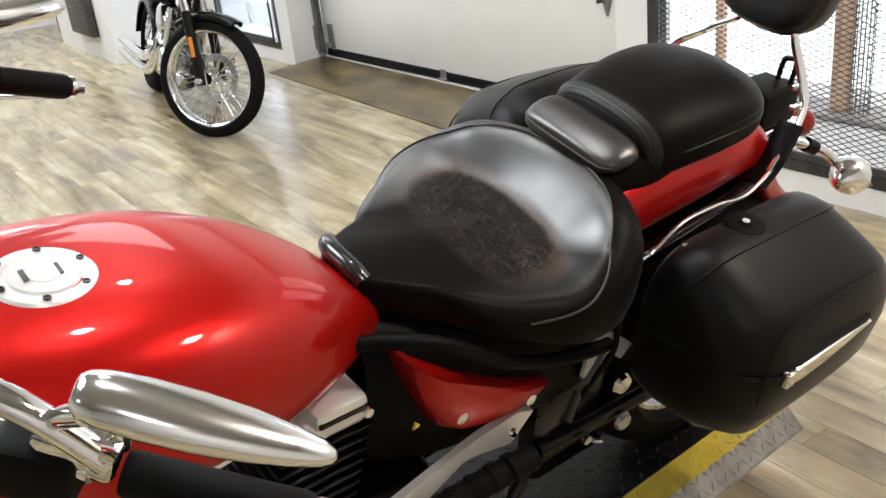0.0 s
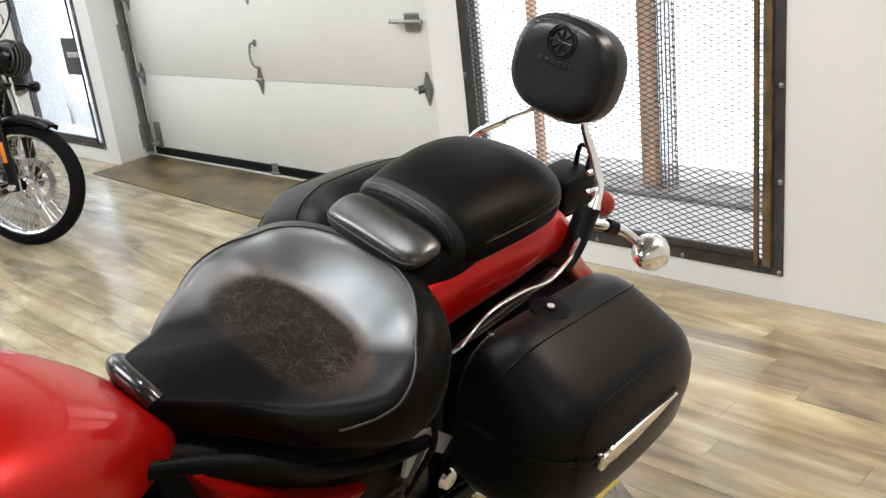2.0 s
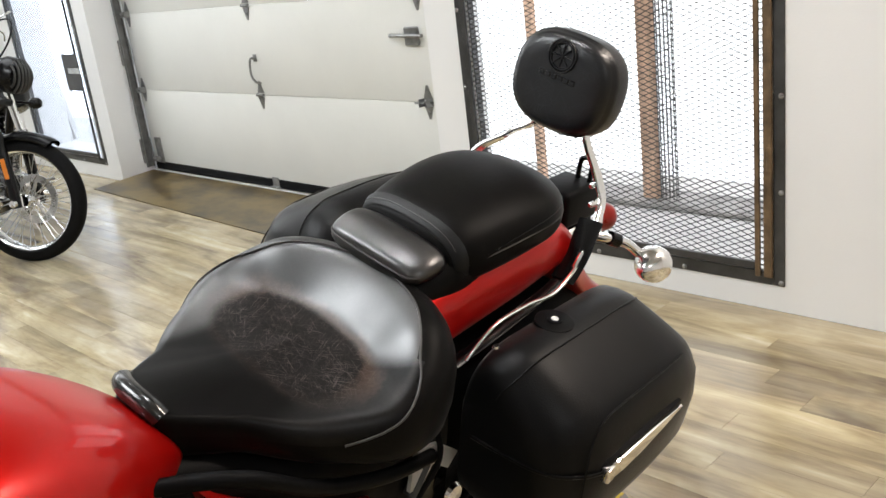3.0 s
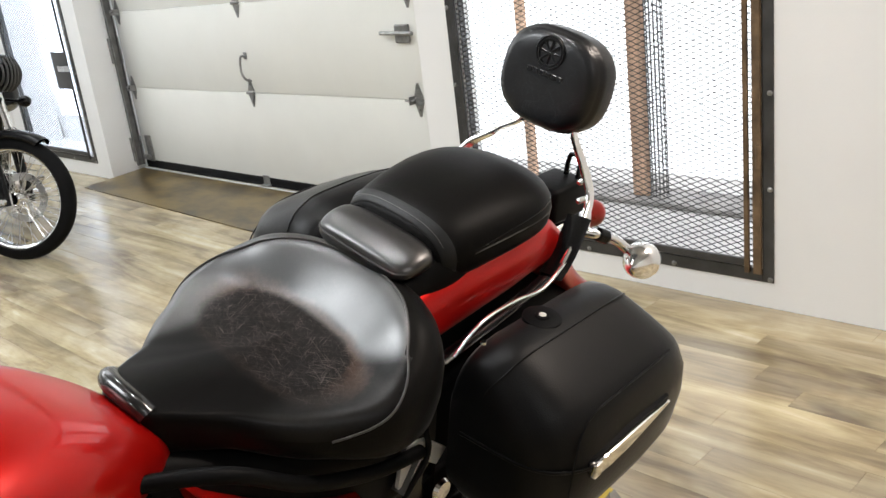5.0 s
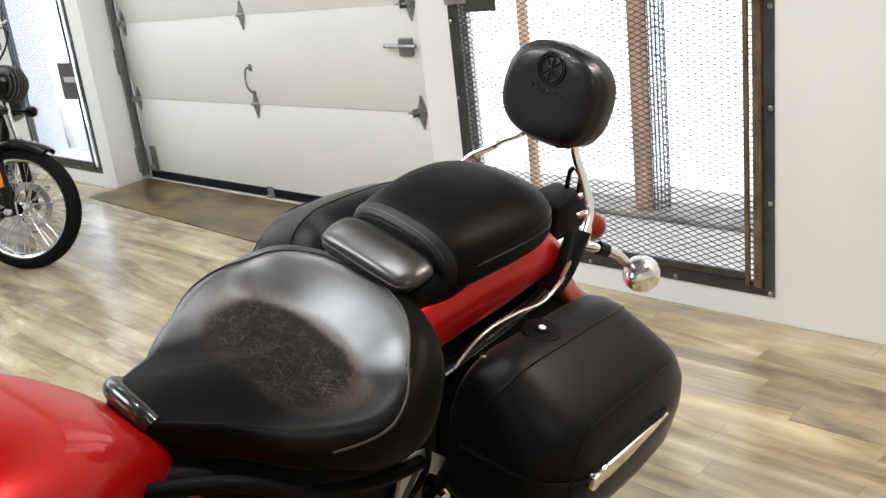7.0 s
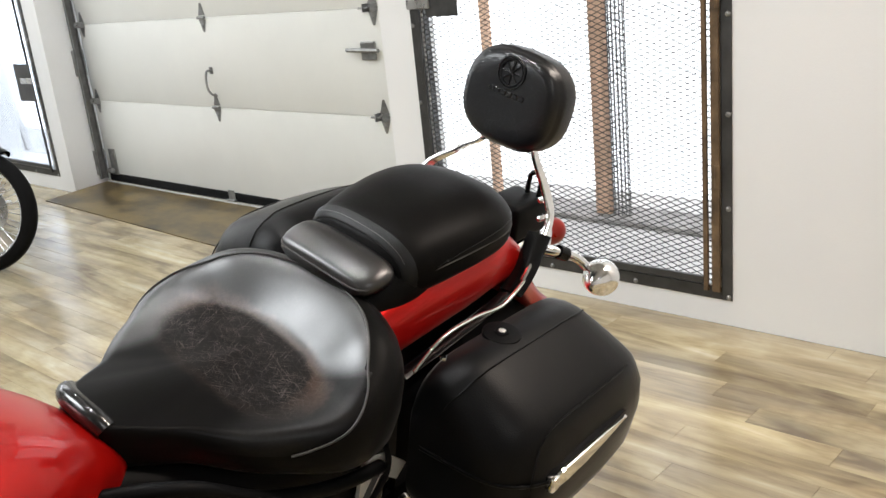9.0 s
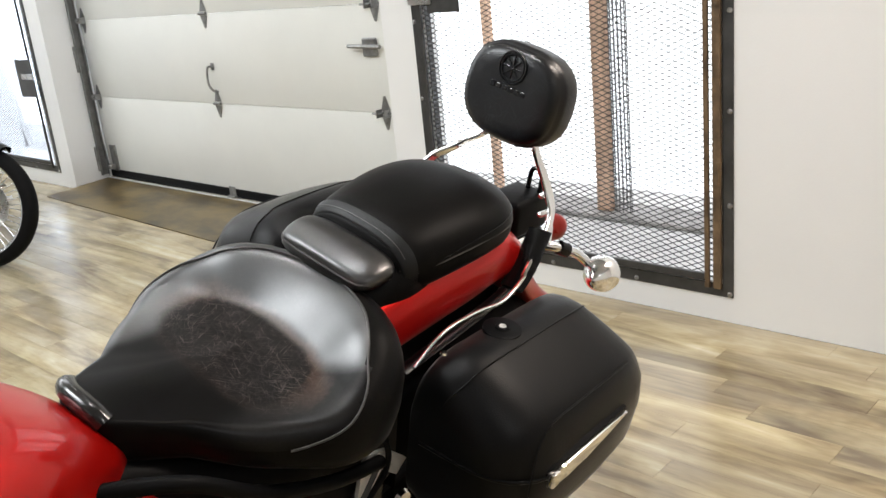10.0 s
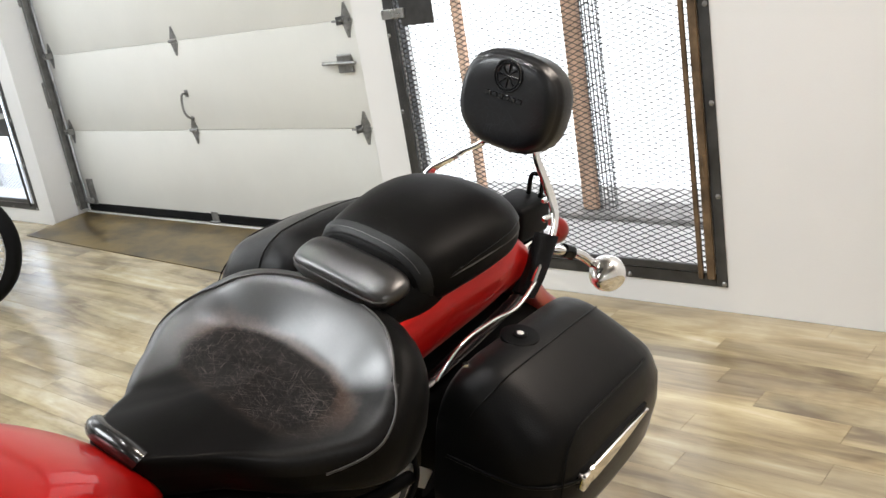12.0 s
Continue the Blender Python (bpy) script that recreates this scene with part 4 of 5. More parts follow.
LUM_HW = [(-0.478, 0.078), (-0.472, 0.094), (-0.455, 0.105), (-0.43, 0.108), (-0.408, 0.105), (-0.394, 0.092)]
LUM_TOP = [(-0.478, 0.868), (-0.472, 0.874), (-0.455, 0.882), (-0.43, 0.889), (-0.408, 0.890), (-0.394, 0.884)]
lum = part("lumbar_pad", body((-0.478, -0.394), 0.006, LUM_HW, LUM_TOP, [(-0.478, 0.842), (-0.394, 0.852)], 3.2, n=52), M_ROLL, pill, "padded black leather roll", smooth=60)
part("pad_seam", tube([(-0.462, 0.101, 0.863), (-0.472, 0.093, 0.862), (-0.4785, 0.076, 0.861), (-0.4795, 0.0, 0.860), (-0.4785, -0.076, 0.860), (-0.472, -0.093, 0.861), (-0.462, -0.101, 0.862)], 0.0017, 5), M_PIPING, lum, smooth=60)
part("seat_bridge", body((-0.468, -0.34), 0.008, [(-0.468, 0.092), (-0.455, 0.108), (-0.43, 0.115), (-0.40, 0.122), (-0.37, 0.126), (-0.34, 0.126)], [(-0.468, 0.850), (-0.43, 0.862), (-0.40, 0.880), (-0.37, 0.892), (-0.34, 0.89)], [(-0.468, 0.770), (-0.34, 0.785)], 2.6, n=44), M_SEAT_PLAIN, pill, smooth=60)
seat.matrix_local = pose(0, 0.003, 0.78, 4.0, 0, 0) @ pose(0, 0, -0.78)
pill.matrix_local = pose(0, 0.008, 0.86, 6.0, 0, 0) @ pose(0, 0, -0.86)
# rear fender
FEN_HW = [(-0.44, 0.122), (-0.3, 0.130), (-0.15, 0.130), (-0.04, 0.115), (0.05, 0.09), (0.15, 0.085), (0.40, 0.08)]
FEN_TOP = [(-0.44, 0.82), (-0.3, 0.845), (-0.12, 0.846), (-0.05, 0.82), (0.02, 0.735), (0.10, 0.645), (0.22, 0.55), (0.33, 0.46), (0.40, 0.38)]
FEN_BASE = [(-0.44, 0.70), (-0.25, 0.725), (-0.08, 0.735), (0.0, 0.66), (0.15, 0.53), (0.40, 0.33)]
fender = part("rear_fender", body((-0.44, 0.40), 0.02, FEN_HW, FEN_TOP, FEN_BASE, 3.2, n=44), M_RED, bike, "candy red rear fender", smooth=60)
for s in (-1, 1):
    part("fender_strut", tube([(-0.42, 0.136 * s, 0.690), (-0.28, 0.141 * s, 0.715), (-0.16, 0.141 * s, 0.735), (-0.09, 0.138 * s, 0.755)], 0.014, 8, flat=0.3), M_BLACK, bike, "black fender strut", smooth=60)
part("rack_mount", box(0.02, 0.14, -0.045, 0.045, 0.755, 0.835, 0.012, 3), M_PLASTIC, bike, "black plastic rack mount", smooth=50)
part("rack_bracket", tube([(0.115, -0.030, 0.825), (0.125, -0.028, 0.875), (0.125, -0.014, 0.880), (0.125, 0.0, 0.872), (0.118, 0.0, 0.825)], 0.0055, 8, steps=3), M_BLACK, bike, "black wire bracket", smooth=60)
part("tail_bracket", box(0.02, 0.17, -0.05, 0.05, 0.70, 0.755, 0.01, 2), M_CHROME, bike, "chromed tail bracket", smooth=50)

# backrest
def backrest_mesh():
    """A rounded pad: wider at the top, narrower towards the foot, with a raised face."""
    out = []
    n = 44
    for k in range(n):
        a = 2 * math.pi * k / n
        c, s = math.cos(a), math.sin(a)
        v = math.copysign(abs(c) ** (2 / 2.9), c)
        w = math.copysign(abs(s) ** (2 / 2.9), s)
        v *= 0.115 - (0.010 * w * w if w > 0 else 0.012 * w * w)
        out.append((v, w * 0.096))
    rings = []
    for du, sc in ((-0.040, 0.25), (-0.0395, 0.55), (-0.0375, 0.76), (-0.032, 0.88), (-0.022, 0.945), (-0.016, 0.952), (-0.013, 0.985), (-0.004, 1.0), (0.02, 1.0), (0.032, 0.985), (0.038, 0.95), (0.040, 0.6), (0.040, 0.2)):
        rings.append([(du - 0.0, v * sc, w * sc) for v, w in out])
    return skin(rings)


back = part("backrest", backrest_mesh(), M_PAD, bike, "black leather backrest pad with embossed emblem", smooth=50)
back.matrix_local = pose(0.036, 0.001, 1.053, 6, 9, 0)
bm = bmesh.new()
for r in (0.030, 0.025):
    ring = [(-0.0408, r * math.cos(2 * math.pi * k / 32), 0.052 + r * math.sin(2 * math.pi * k / 32)) for k in range(33)]
    tube(ring, 0.0022, 6, bm, steps=1)
for k in range(4):
    a = math.pi * k / 4
    tube([(-0.0408, 0.024 * math.cos(a), 0.052 + 0.024 * math.sin(a)), (-0.0408, -0.024 * math.cos(a), 0.052 - 0.024 * math.sin(a))], 0.0017, 5, bm, steps=1)
part("emblem", bm, M_PAD, back, "embossed round emblem", smooth=60)
bm = bmesh.new()
for k in range(6):
    box(-0.0420, -0.037, -0.042 + k * 0.0140, -0.0300 + k * 0.0140, 0.006, 0.016, 0.0015, bm=bm)
part("embossed_mark", bm, M_PAD, back, "embossed unreadable mark")

for s in (-1, 1):
    if s < 0:
        bar_rows = [(0.030, -0.060, 1.01, 0.016), (0.018, -0.070, 0.962, 0.017), (0.036, -0.090, 0.897, 0.022), (0.030, -0.115, 0.842, 0.026), (-0.034, -0.140, 0.802, 0.021), (-0.104, -0.155, 0.762, 0.014)]
    else:
        bar_rows = [(0.030, 0.030, 1.0, 0.016), (0.014, 0.055, 0.963, 0.016), (0.006, 0.089, 0.941, 0.017), (0.0, 0.113, 0.922, 0.019), (-0.02, 0.157, 0.888, 0.022), (-0.05, 0.168, 0.84, 0.022), (-0.104, 0.158, 0.762, 0.014)]
    up = part("backrest_upright", flat_bar(bar_rows, 0.009), M_SATIN, bike, "chromed flat backrest bar", smooth=40)
    part("side_rail", tube([(-0.095, 0.155 * s, 0.766), (-0.17, 0.160 * s, 0.740), (-0.257, 0.161 * s, 0.749), (-0.35, 0.163 * s, 0.747), (-0.424, 0.167 * s, 0.714)], 0.0046, 10, flat=0.8, r_end=0.0032), M_SATIN, up, "thin chromed rail along the saddlebag", smooth=60)
    for u, v, w in ((0.036, 0.098, 0.872), (0.018, 0.112, 0.842)) if s < 0 else ():
        part("bar_bolt", lathe([(-0.02, 0.006), (0.002, 0.006), (0.004, 0.004), (0.004, 0.0)], (u - 0.012, v * s + 0.006, w), (-0.9, 0.25, -0.1), 12, cap=False), M_CHROME, up, smooth=40)
    part("upright_plate", tube([(-0.03, 0.133 * s, 0.83), (-0.085, 0.143 * s, 0.775), (-0.13, 0.147 * s, 0.745)], 0.024, 8, flat=0.2), M_BLACK, bike, "black backrest bracket", smooth=60)


# saddlebags
def crown(u, s):
    """How far the lid of the far bag bulges."""
    return 0.018 * max(0.0, 1 - ((u + 0.245) / 0.19) ** 2) if s > 0 else 0.0


def bag_mesh(s):
    """A hard bag covered in hide: sloped lid, bulging outer face, tapered ends. s: -1 left, 1 right."""
    prof = [(-0.185, 0.44), (-0.185, 0.60), (-0.186, 0.715), (-0.190, 0.736), (-0.203, 0.750), (-0.235, 0.757), (-0.262, 0.755), (-0.277, 0.749), (-0.300, 0.738), (-0.335, 0.719), (-0.372, 0.696), (-0.389, 0.682), (-0.398, 0.662), (-0.411, 0.625), (-0.416, 0.58), (-0.408, 0.51), (-0.385, 0.455), (-0.33, 0.425), (-0.23, 0.42)]
    rings = []
    for u, k in ((-0.448, 0.45), (-0.446, 0.58), (-0.440, 0.70), (-0.430, 0.80), (-0.416, 0.88), (-0.398, 0.94), (-0.375, 0.98), (-0.345, 1.0), (-0.25, 1.0), (-0.19, 1.0), (-0.15, 0.993), (-0.12, 0.975), (-0.098, 0.945), (-0.080, 0.90), (-0.068, 0.84), (-0.061, 0.74), (-0.058, 0.6)):
        ring = []
        for v, w in prof:
            vv = -0.185 + (v + 0.185) * (k if k > 0.9 else 0.9 - (0.9 - k) * 0.7)
            ww = 0.585 + (w - 0.585) * k
            back = min(1.0, max(0.0, (u + 0.22) / 0.14)) * min(1.0, max(0.0, (0.765 - ww) / 0.13))
            ring.append((u + 0.055 * back, vv * -s, ww + crown(u, s) * min(1.0, max(0.0, (ww - 0.60) / 0.08))))
        rings.append(ring)
    bm = skin(rings)
    bmesh.ops.recalc_face_normals(bm, faces=bm.faces)
    return bm


for s in (-1, 1):
    bag = part("saddlebag", bag_mesh(s), M_BAG, bike, "black leather-covered hard saddlebag", smooth=70)
    leaf = [(-0.372, 0.4150, 0.590, 0.009), (-0.360, 0.4185, 0.591, 0.016), (-0.32, 0.4215, 0.594, 0.017), (-0.26, 0.4225, 0.599, 0.015), (-0.20, 0.4222, 0.604, 0.010), (-0.16, 0.4210, 0.606, 0.006), (-0.13, 0.4190, 0.607, 0.002)]
    part("trim_recess", skin([[(u, (v - 0.006 + dv) * s, w + 0.004 + k * (h + 0.007)) for k, dv in ((-1, -0.006), (-0.8, 0.003), (0.8, 0.003), (1, -0.006))] for u, v, w, h in leaf]), M_PLASTIC, bag, "black trim surround", smooth=50)
    part("bag_trim", skin([[(u, (v - 0.001 + dv) * s, w + k * h) for k, dv in ((-1, -0.006), (-0.85, 0.001), (0, 0.003), (0.85, 0.001), (1, -0.006))] for u, v, w, h in leaf]), M_CHROME, bag, "tapered chrome trim strip", smooth=50)
    part("handle_end", box(-0.372, -0.352, 0.417 * s - 0.008, 0.417 * s + 0.008, 0.582, 0.610, 0.003, 2), M_CHROME, bag, smooth=40)
    part("bag_seam", tube([(u, v, w + crown(u, s)) for u, v, w in ([(-0.446, 0.240 * s, 0.665), (-0.440, 0.252 * s, 0.700), (-0.430, 0.262 * s, 0.717), (-0.416, 0.269 * s, 0.730), (-0.398, 0.273 * s, 0.7405), (-0.375, 0.276 * s, 0.7465), (-0.345, 0.278 * s, 0.7500), (-0.25, 0.278 * s, 0.7490), (-0.16, 0.278 * s, 0.7490), (-0.11, 0.2765 * s, 0.7455), (-0.075, 0.273 * s, 0.740)])], 0.0015, 5), M_BAG, bag, "stitched seam", smooth=60)
    part("bag_seam", tube([(u, v, w + crown(u, s) * min(1.0, max(0.0, (w - 0.60) / 0.08))) for u, v, w in ([(-0.412, 0.404 * s, 0.56), (-0.402, 0.402 * s, 0.62), (-0.378, 0.394 * s, 0.658), (-0.34, 0.391 * s, 0.680), (-0.25, 0.390 * s, 0.6825), (-0.14, 0.389 * s, 0.682), (-0.09, 0.385 * s, 0.679)])], 0.0016, 5), M_BAG, bag, "stitched seam", smooth=60)
    part("lid_seam", tube([(-0.4495, 0.21 * s, 0.599), (-0.4495, 0.31 * s, 0.602), (-0.442, 0.352 * s, 0.603), (-0.430, 0.378 * s, 0.604), (-0.414, 0.393 * s, 0.604), (-0.398, 0.404 * s, 0.603), (-0.37, 0.414 * s, 0.600)], 0.003, 6), M_BAG, bag, "raised edge of the lid", smooth=60)
    if s > 0:
        bag.matrix_local = pose(0.012, 0.185, 0.815, 6, 0, 0) @ pose(0, -0.2, -0.75)
    if s < 0:
        lock = part("bag_lock", lathe([(-0.006, 0.034), (0.003, 0.034), (0.005, 0.030), (0.003, 0.016), (0.004, 0.013), (0.0065, 0.012), (0.007, 0.0)], (-0.276, 0.232 * s, 0.7545), (0, 0.05 * s, 1), 24, cap=False), M_PLASTIC, bag, "black lock rosette", smooth=40)
        part("key_barrel", lathe([(0, 0.0065), (0.0012, 0.0065), (0.0018, 0.0055), (0.0010, 0.0045), (0.0010, 0.0)], (-0.276, 0.2325 * s, 0.7612), (0, 0.05 * s, 1), 16, cap=False), M_ALLOY, lock, "bright key barrel", smooth=40)
        part("bag_bolt", lathe([(0, 0.006), (0.004, 0.005)], (-0.405, 0.21 * s, 0.752), (0, 0, 1), 10), M_CHROME, bag)

# rear lights
for s in (-1, 1):
    sig = part("turn_signal", lathe([(-0.034, 0.0), (-0.032, 0.024), (-0.022, 0.036), (-0.008, 0.040), (0.006, 0.039), (0.022, 0.032), (0.038, 0.019), (0.050, 0.005), (0.052, 0.0)], (0.185, 0.168 * s, 0.672), (-0.95, 0.1 * s, 0.05), 24, cap=False), M_SATIN, bike, "chrome bullet turn signal", smooth=50)
    part("signal_stalk", tube([(0.178, 0.145 * s, 0.685), (0.15, 0.12 * s, 0.715), (0.10, 0.10 * s, 0.738), (0.06, 0.05 * s, 0.745)], 0.010, 10), M_CHROME, sig, smooth=60)
    part("stalk_collar", lathe([(-0.012, 0.015), (0.012, 0.015)], (0.115, 0.107 * s, 0.732), (0.8, 0.4 * s, -0.4), 14), M_BLACK, sig, smooth=40)
part("tail_light", lathe([(-0.03, 0.022), (0.0, 0.030), (0.02, 0.031), (0.035, 0.026), (0.042, 0.012)], (0.185, -0.025, 0.730), (1, 0, -0.1), 22), M_LENS_RED, bike, "red tail light lens", smooth=60)



# chassis, wheels and engine
def ring_band(o, axis, radii, n=48):
    """A turned ring round an axis through o; radii: rows of (along, radius), closed."""
    bm = lathe(radii + [radii[0]], o, axis, n, cap=False)
    bmesh.ops.remove_doubles(bm, verts=bm.verts, dist=1e-6)
    return bm


def tyre_profile(r, w, depth):
    out = []
    for k in range(14):
        a = math.pi * (k / 13) - math.pi / 2
        out.append((math.sin(a) * w / 2, r - depth + depth * math.cos(a) ** 0.8 if abs(math.cos(a)) > 1e-6 else r - depth))
    return out + [(w * 0.32, r - depth - 0.012), (-w * 0.32, r - depth - 0.012)]


def cast_wheel(parent, u, r, width):
    o, ax = (u, 0, r), (0, 1, 0)
    tyre = part("wheel", ring_band(o, ax, tyre_profile(r, width, 0.085)), M_RUBBER, parent, "black tyre on a cast wheel", smooth=50)
    part("rim", ring_band(o, ax, [(-width * 0.34, r - 0.085), (-width * 0.30, r - 0.105), (width * 0.30, r - 0.105), (width * 0.34, r - 0.085)]), M_ALU, tyre, smooth=40)
    part("hub", lathe([(-0.07, 0.03), (-0.06, 0.05), (0.06, 0.05), (0.07, 0.03)], o, ax, 24), M_ALU, tyre, smooth=40)
    for k in range(5):
        a = 2 * math.pi * k / 5 + 0.3
        part("spoke", tube([(u + 0.04 * math.cos(a), 0, r + 0.04 * math.sin(a)), (u + (r - 0.1) * math.cos(a), 0, r + (r - 0.1) * math.sin(a))], 0.022, 8, steps=1, flat=0.7), M_ALU, tyre, smooth=50)
    return tyre


cast_wheel(bike, -0.03, 0.325, 0.165)
front = cast_wheel(bike, -1.74, 0.325, 0.13)
part("battery_box", body((-0.93, -0.40), 0.04, [(-0.93, 0.09), (-0.8, 0.135), (-0.5, 0.14), (-0.40, 0.12)], [(-0.93, 0.74), (-0.7, 0.69), (-0.40, 0.70)], [(-0.93, 0.45), (-0.40, 0.42)], 4.0), M_PLASTIC, bike, "black inner panel under the seat", smooth=60)
crank = part("crankcase", box(-1.30, -0.80, -0.125, 0.125, 0.20, 0.42, 0.035, 3), M_BLACK, bike, "black engine crankcase", smooth=50)
part("clutch_cover", lathe([(0, 0.12), (0.02, 0.115), (0.032, 0.09), (0.034, 0.0)], (-1.02, -0.125, 0.33), (0, -1, 0), 32, cap=False), M_CHROME, crank, "chrome engine cover", smooth=40)
for (u, tilt) in ((-1.30, -0.28), (-1.045, 0.20)):
    cyl = None
    for k in range(9):
        w = 0.42 + 0.021 * k
        uu = u + tilt * (0.021 * k)
        fin = part("cooling_fin", box(uu - 0.075, uu + 0.075, -0.115, 0.115, w, w + 0.007, 0.003), M_BLACK, bike, smooth=40) if k == 0 else part("cooling_fin", box(uu - 0.075, uu + 0.075, -0.115, 0.115, w, w + 0.007, 0.003), M_BLACK, cyl, smooth=40)
        cyl = cyl or part("cylinder", box(u - 0.055 + tilt * 0.05, u + 0.055 + tilt * 0.12, -0.09, 0.09, 0.41, 0.62, 0.02, 2), M_BLACK, bike, "black finned cylinder", smooth=50)
    hu = u + tilt * 0.21
    head = part("rocker_cover", box(hu - 0.055, hu + 0.055, -0.125, 0.10, 0.612, 0.655, 0.014, 3), M_ALLOY, bike, "bright rocker cover", smooth=40)
    part("cover_cap", box(hu - 0.040, hu + 0.044, -0.142, 0.02, 0.650, 0.682, 0.010, 2), M_ALLOY, head, smooth=40)
    part("cover_strip", box(hu - 0.036, hu + 0.040, -0.1435, -0.08, 0.657, 0.668, 0.002), M_BLACK, head)
    for du in (-0.048, 0.05):
        part("cover_bolt", lathe([(0, 0.009), (0.006, 0.008), (0.007, 0.005)], (hu + du, -0.126, 0.634), (0, -1, 0), 12), M_CHROME, head, smooth=40)
for s in (-1, 1):
    dw = 0.07 if s > 0 else 0.0
    part("frame_rail", tube([(-1.02, 0.07 * s, 0.735 - dw), (-0.945, 0.115 * s, 0.745 - dw), (-0.86, 0.168 * s, 0.737 - dw), (-0.75, 0.18 * s, 0.661 - dw), (-0.615, 0.18 * s, 0.60), (-0.50, 0.172 * s, 0.568)], 0.012, 10), M_PLASTIC, bike, "black frame rail under the seat", smooth=60)
    part("lower_rail", tube([(-1.45, 0.12 * s, 0.40), (-1.35, 0.14 * s, 0.19), (-0.9, 0.15 * s, 0.16), (-0.62, 0.10 * s, 0.20), (-0.5, 0.07 * s, 0.40), (-0.45, 0.06 * s, 0.6)], 0.016, 10), M_BLACK, bike, smooth=60)
    part("swingarm", tube([(-0.58, 0.11 * s, 0.32), (-0.3, 0.125 * s, 0.33), (-0.03, 0.13 * s, 0.325)], 0.024, 10), M_BLACK, bike, "black swingarm", smooth=60)
    part("fork_leg", tube([(-1.42, 0.10 * s, 0.98), (-1.74, 0.10 * s, 0.33)], 0.026, 12, steps=1), M_CHROME, bike, smooth=60)
    # floorboard and its bracket
    board = part("floorboard", box(-1.25, -0.93, 0.20 * s - 0.05, 0.20 * s + 0.05, 0.255, 0.275, 0.008, 2), M_RUBBER, bike, "black rubber rider floorboard", smooth=50)
    # side covers: a triangular shell
    prof = [(-0.908, 0.720), (-0.87, 0.680), (-0.815, 0.645), (-0.72, 0.587), (-0.66, 0.556), (-0.620, 0.540), (-0.645, 0.522), (-0.69, 0.517), (-0.75, 0.524), (-0.815, 0.545), (-0.855, 0.575), (-0.882, 0.64)]
    cu = sum(p[0] for p in prof) / len(prof)
    cw = sum(p[1] for p in prof) / len(prof)
    rings = [[(cu + (u - cu) * k, v * s, cw + (w - cw) * k) for u, w in prof] for v, k in ((0.10, 1.0), (0.150, 1.0), (0.160, 0.97), (0.168, 0.88), (0.172, 0.6), (0.173, 0.2))]
    cover = part("side_cover", skin(rings), M_RED, bike, "candy red side cover", smooth=38)
    for (u, w) in ((-0.815, 0.577), (-0.672, 0.536)):
        part("cover_bolt", lathe([(0, 0.011), (0.004, 0.0105), (0.006, 0.006), (0.004, 0.003)], (u, 0.169 * s, w), (0, s, 0), 16), M_CHROME, cover, smooth=40)
    # passenger foot bracket, a bright diagonal casting
    bp = [(-0.94, 0.462), (-0.80, 0.500), (-0.765, 0.508), (-0.69, 0.515), (-0.655, 0.500), (-0.70, 0.452), (-0.775, 0.470), (-0.80, 0.470), (-0.90, 0.415), (-0.97, 0.395), (-1.02, 0.39), (-1.01, 0.425)]
    part("foot_bracket", skin([[(u, v * s, w - 0.002) for u, w in bp] for v in (0.150, 0.164)]), M_ALLOY, bike, "polished alloy foot bracket", smooth=30)
    part("bracket_bolt", lathe([(0, 0.009), (0.006, 0.007)], (-0.698, 0.164 * s, 0.475), (0, s, 0), 12), M_CHROME, bike)
    part("reflector_dot", lathe([(0, 0.008), (0.003, 0.007), (0.004, 0.0)], (-0.894, 0.160 * s, 0.60), (0, s, 0), 3, cap=False), M_YELLOW, bike, "small yellow triangular mark")
    part("footpeg", tube([(-0.93, 0.17 * s, 0.40), (-0.78, 0.19 * s, 0.43), (-0.68, 0.20 * s, 0.44)], 0.022, 10), M_RUBBER, bike, "ribbed black footpeg", smooth=60)
    for k in range(6):
        part("peg_rib", ring_band((-0.90 + 0.035 * k, (0.174 + 0.0045 * k) * s, 0.406 + 0.007 * k), (1, 0.12 * s, 0.2), [(-0.006, 0.024), (0.006, 0.024), (0.006, 0.020), (-0.006, 0.020)], 14), M_RUBBER, bike)
    part("shock_cover", tube([(-0.488, 0.15 * s, 0.552), (-0.508, 0.15 * s, 0.520), (-0.530, 0.15 * s, 0.488)], 0.016, 10, flat=0.4), M_STEEL, bike, "dark metal bracket", smooth=60)
    part("pivot_plate", box(-0.60, -0.40, 0.105 * s - 0.012, 0.105 * s + 0.012, 0.25, 0.50, 0.03, 2), M_BLACK, bike, smooth=40)
    part("pivot_cap", lathe([(0, 0.022), (0.008, 0.018), (0.010, 0.0)], (-0.413, 0.15 * s, 0.419), (0, s, 0), 16, cap=False), M_CHROME, bike, smooth=40)
    part("pivot_nut", lathe([(0, 0.020), (0.010, 0.017), (0.012, 0.0)], (-0.391, 0.15 * s, 0.315), (0, s, 0), 8, cap=False), M_ALU, bike)
part("brake_link", tube([(-0.530, -0.15, 0.462), (-0.545, -0.152, 0.435), (-0.548, -0.15, 0.405)], 0.009, 8, flat=0.6), M_STEEL, bike, "dark metal link", smooth=60)
part("pivot_bolt", lathe([(0, 0.011), (0.008, 0.010), (0.010, 0.004)], (-0.49, -0.15, 0.325), (0, -1, 0), 8), M_CHROME, bike, smooth=40)
part("peg_clip", tube([(-0.48, -0.152, 0.318), (-0.462, -0.152, 0.305), (-0.448, -0.152, 0.298)], 0.008, 8, flat=0.5), M_ALU, bike, smooth=60)
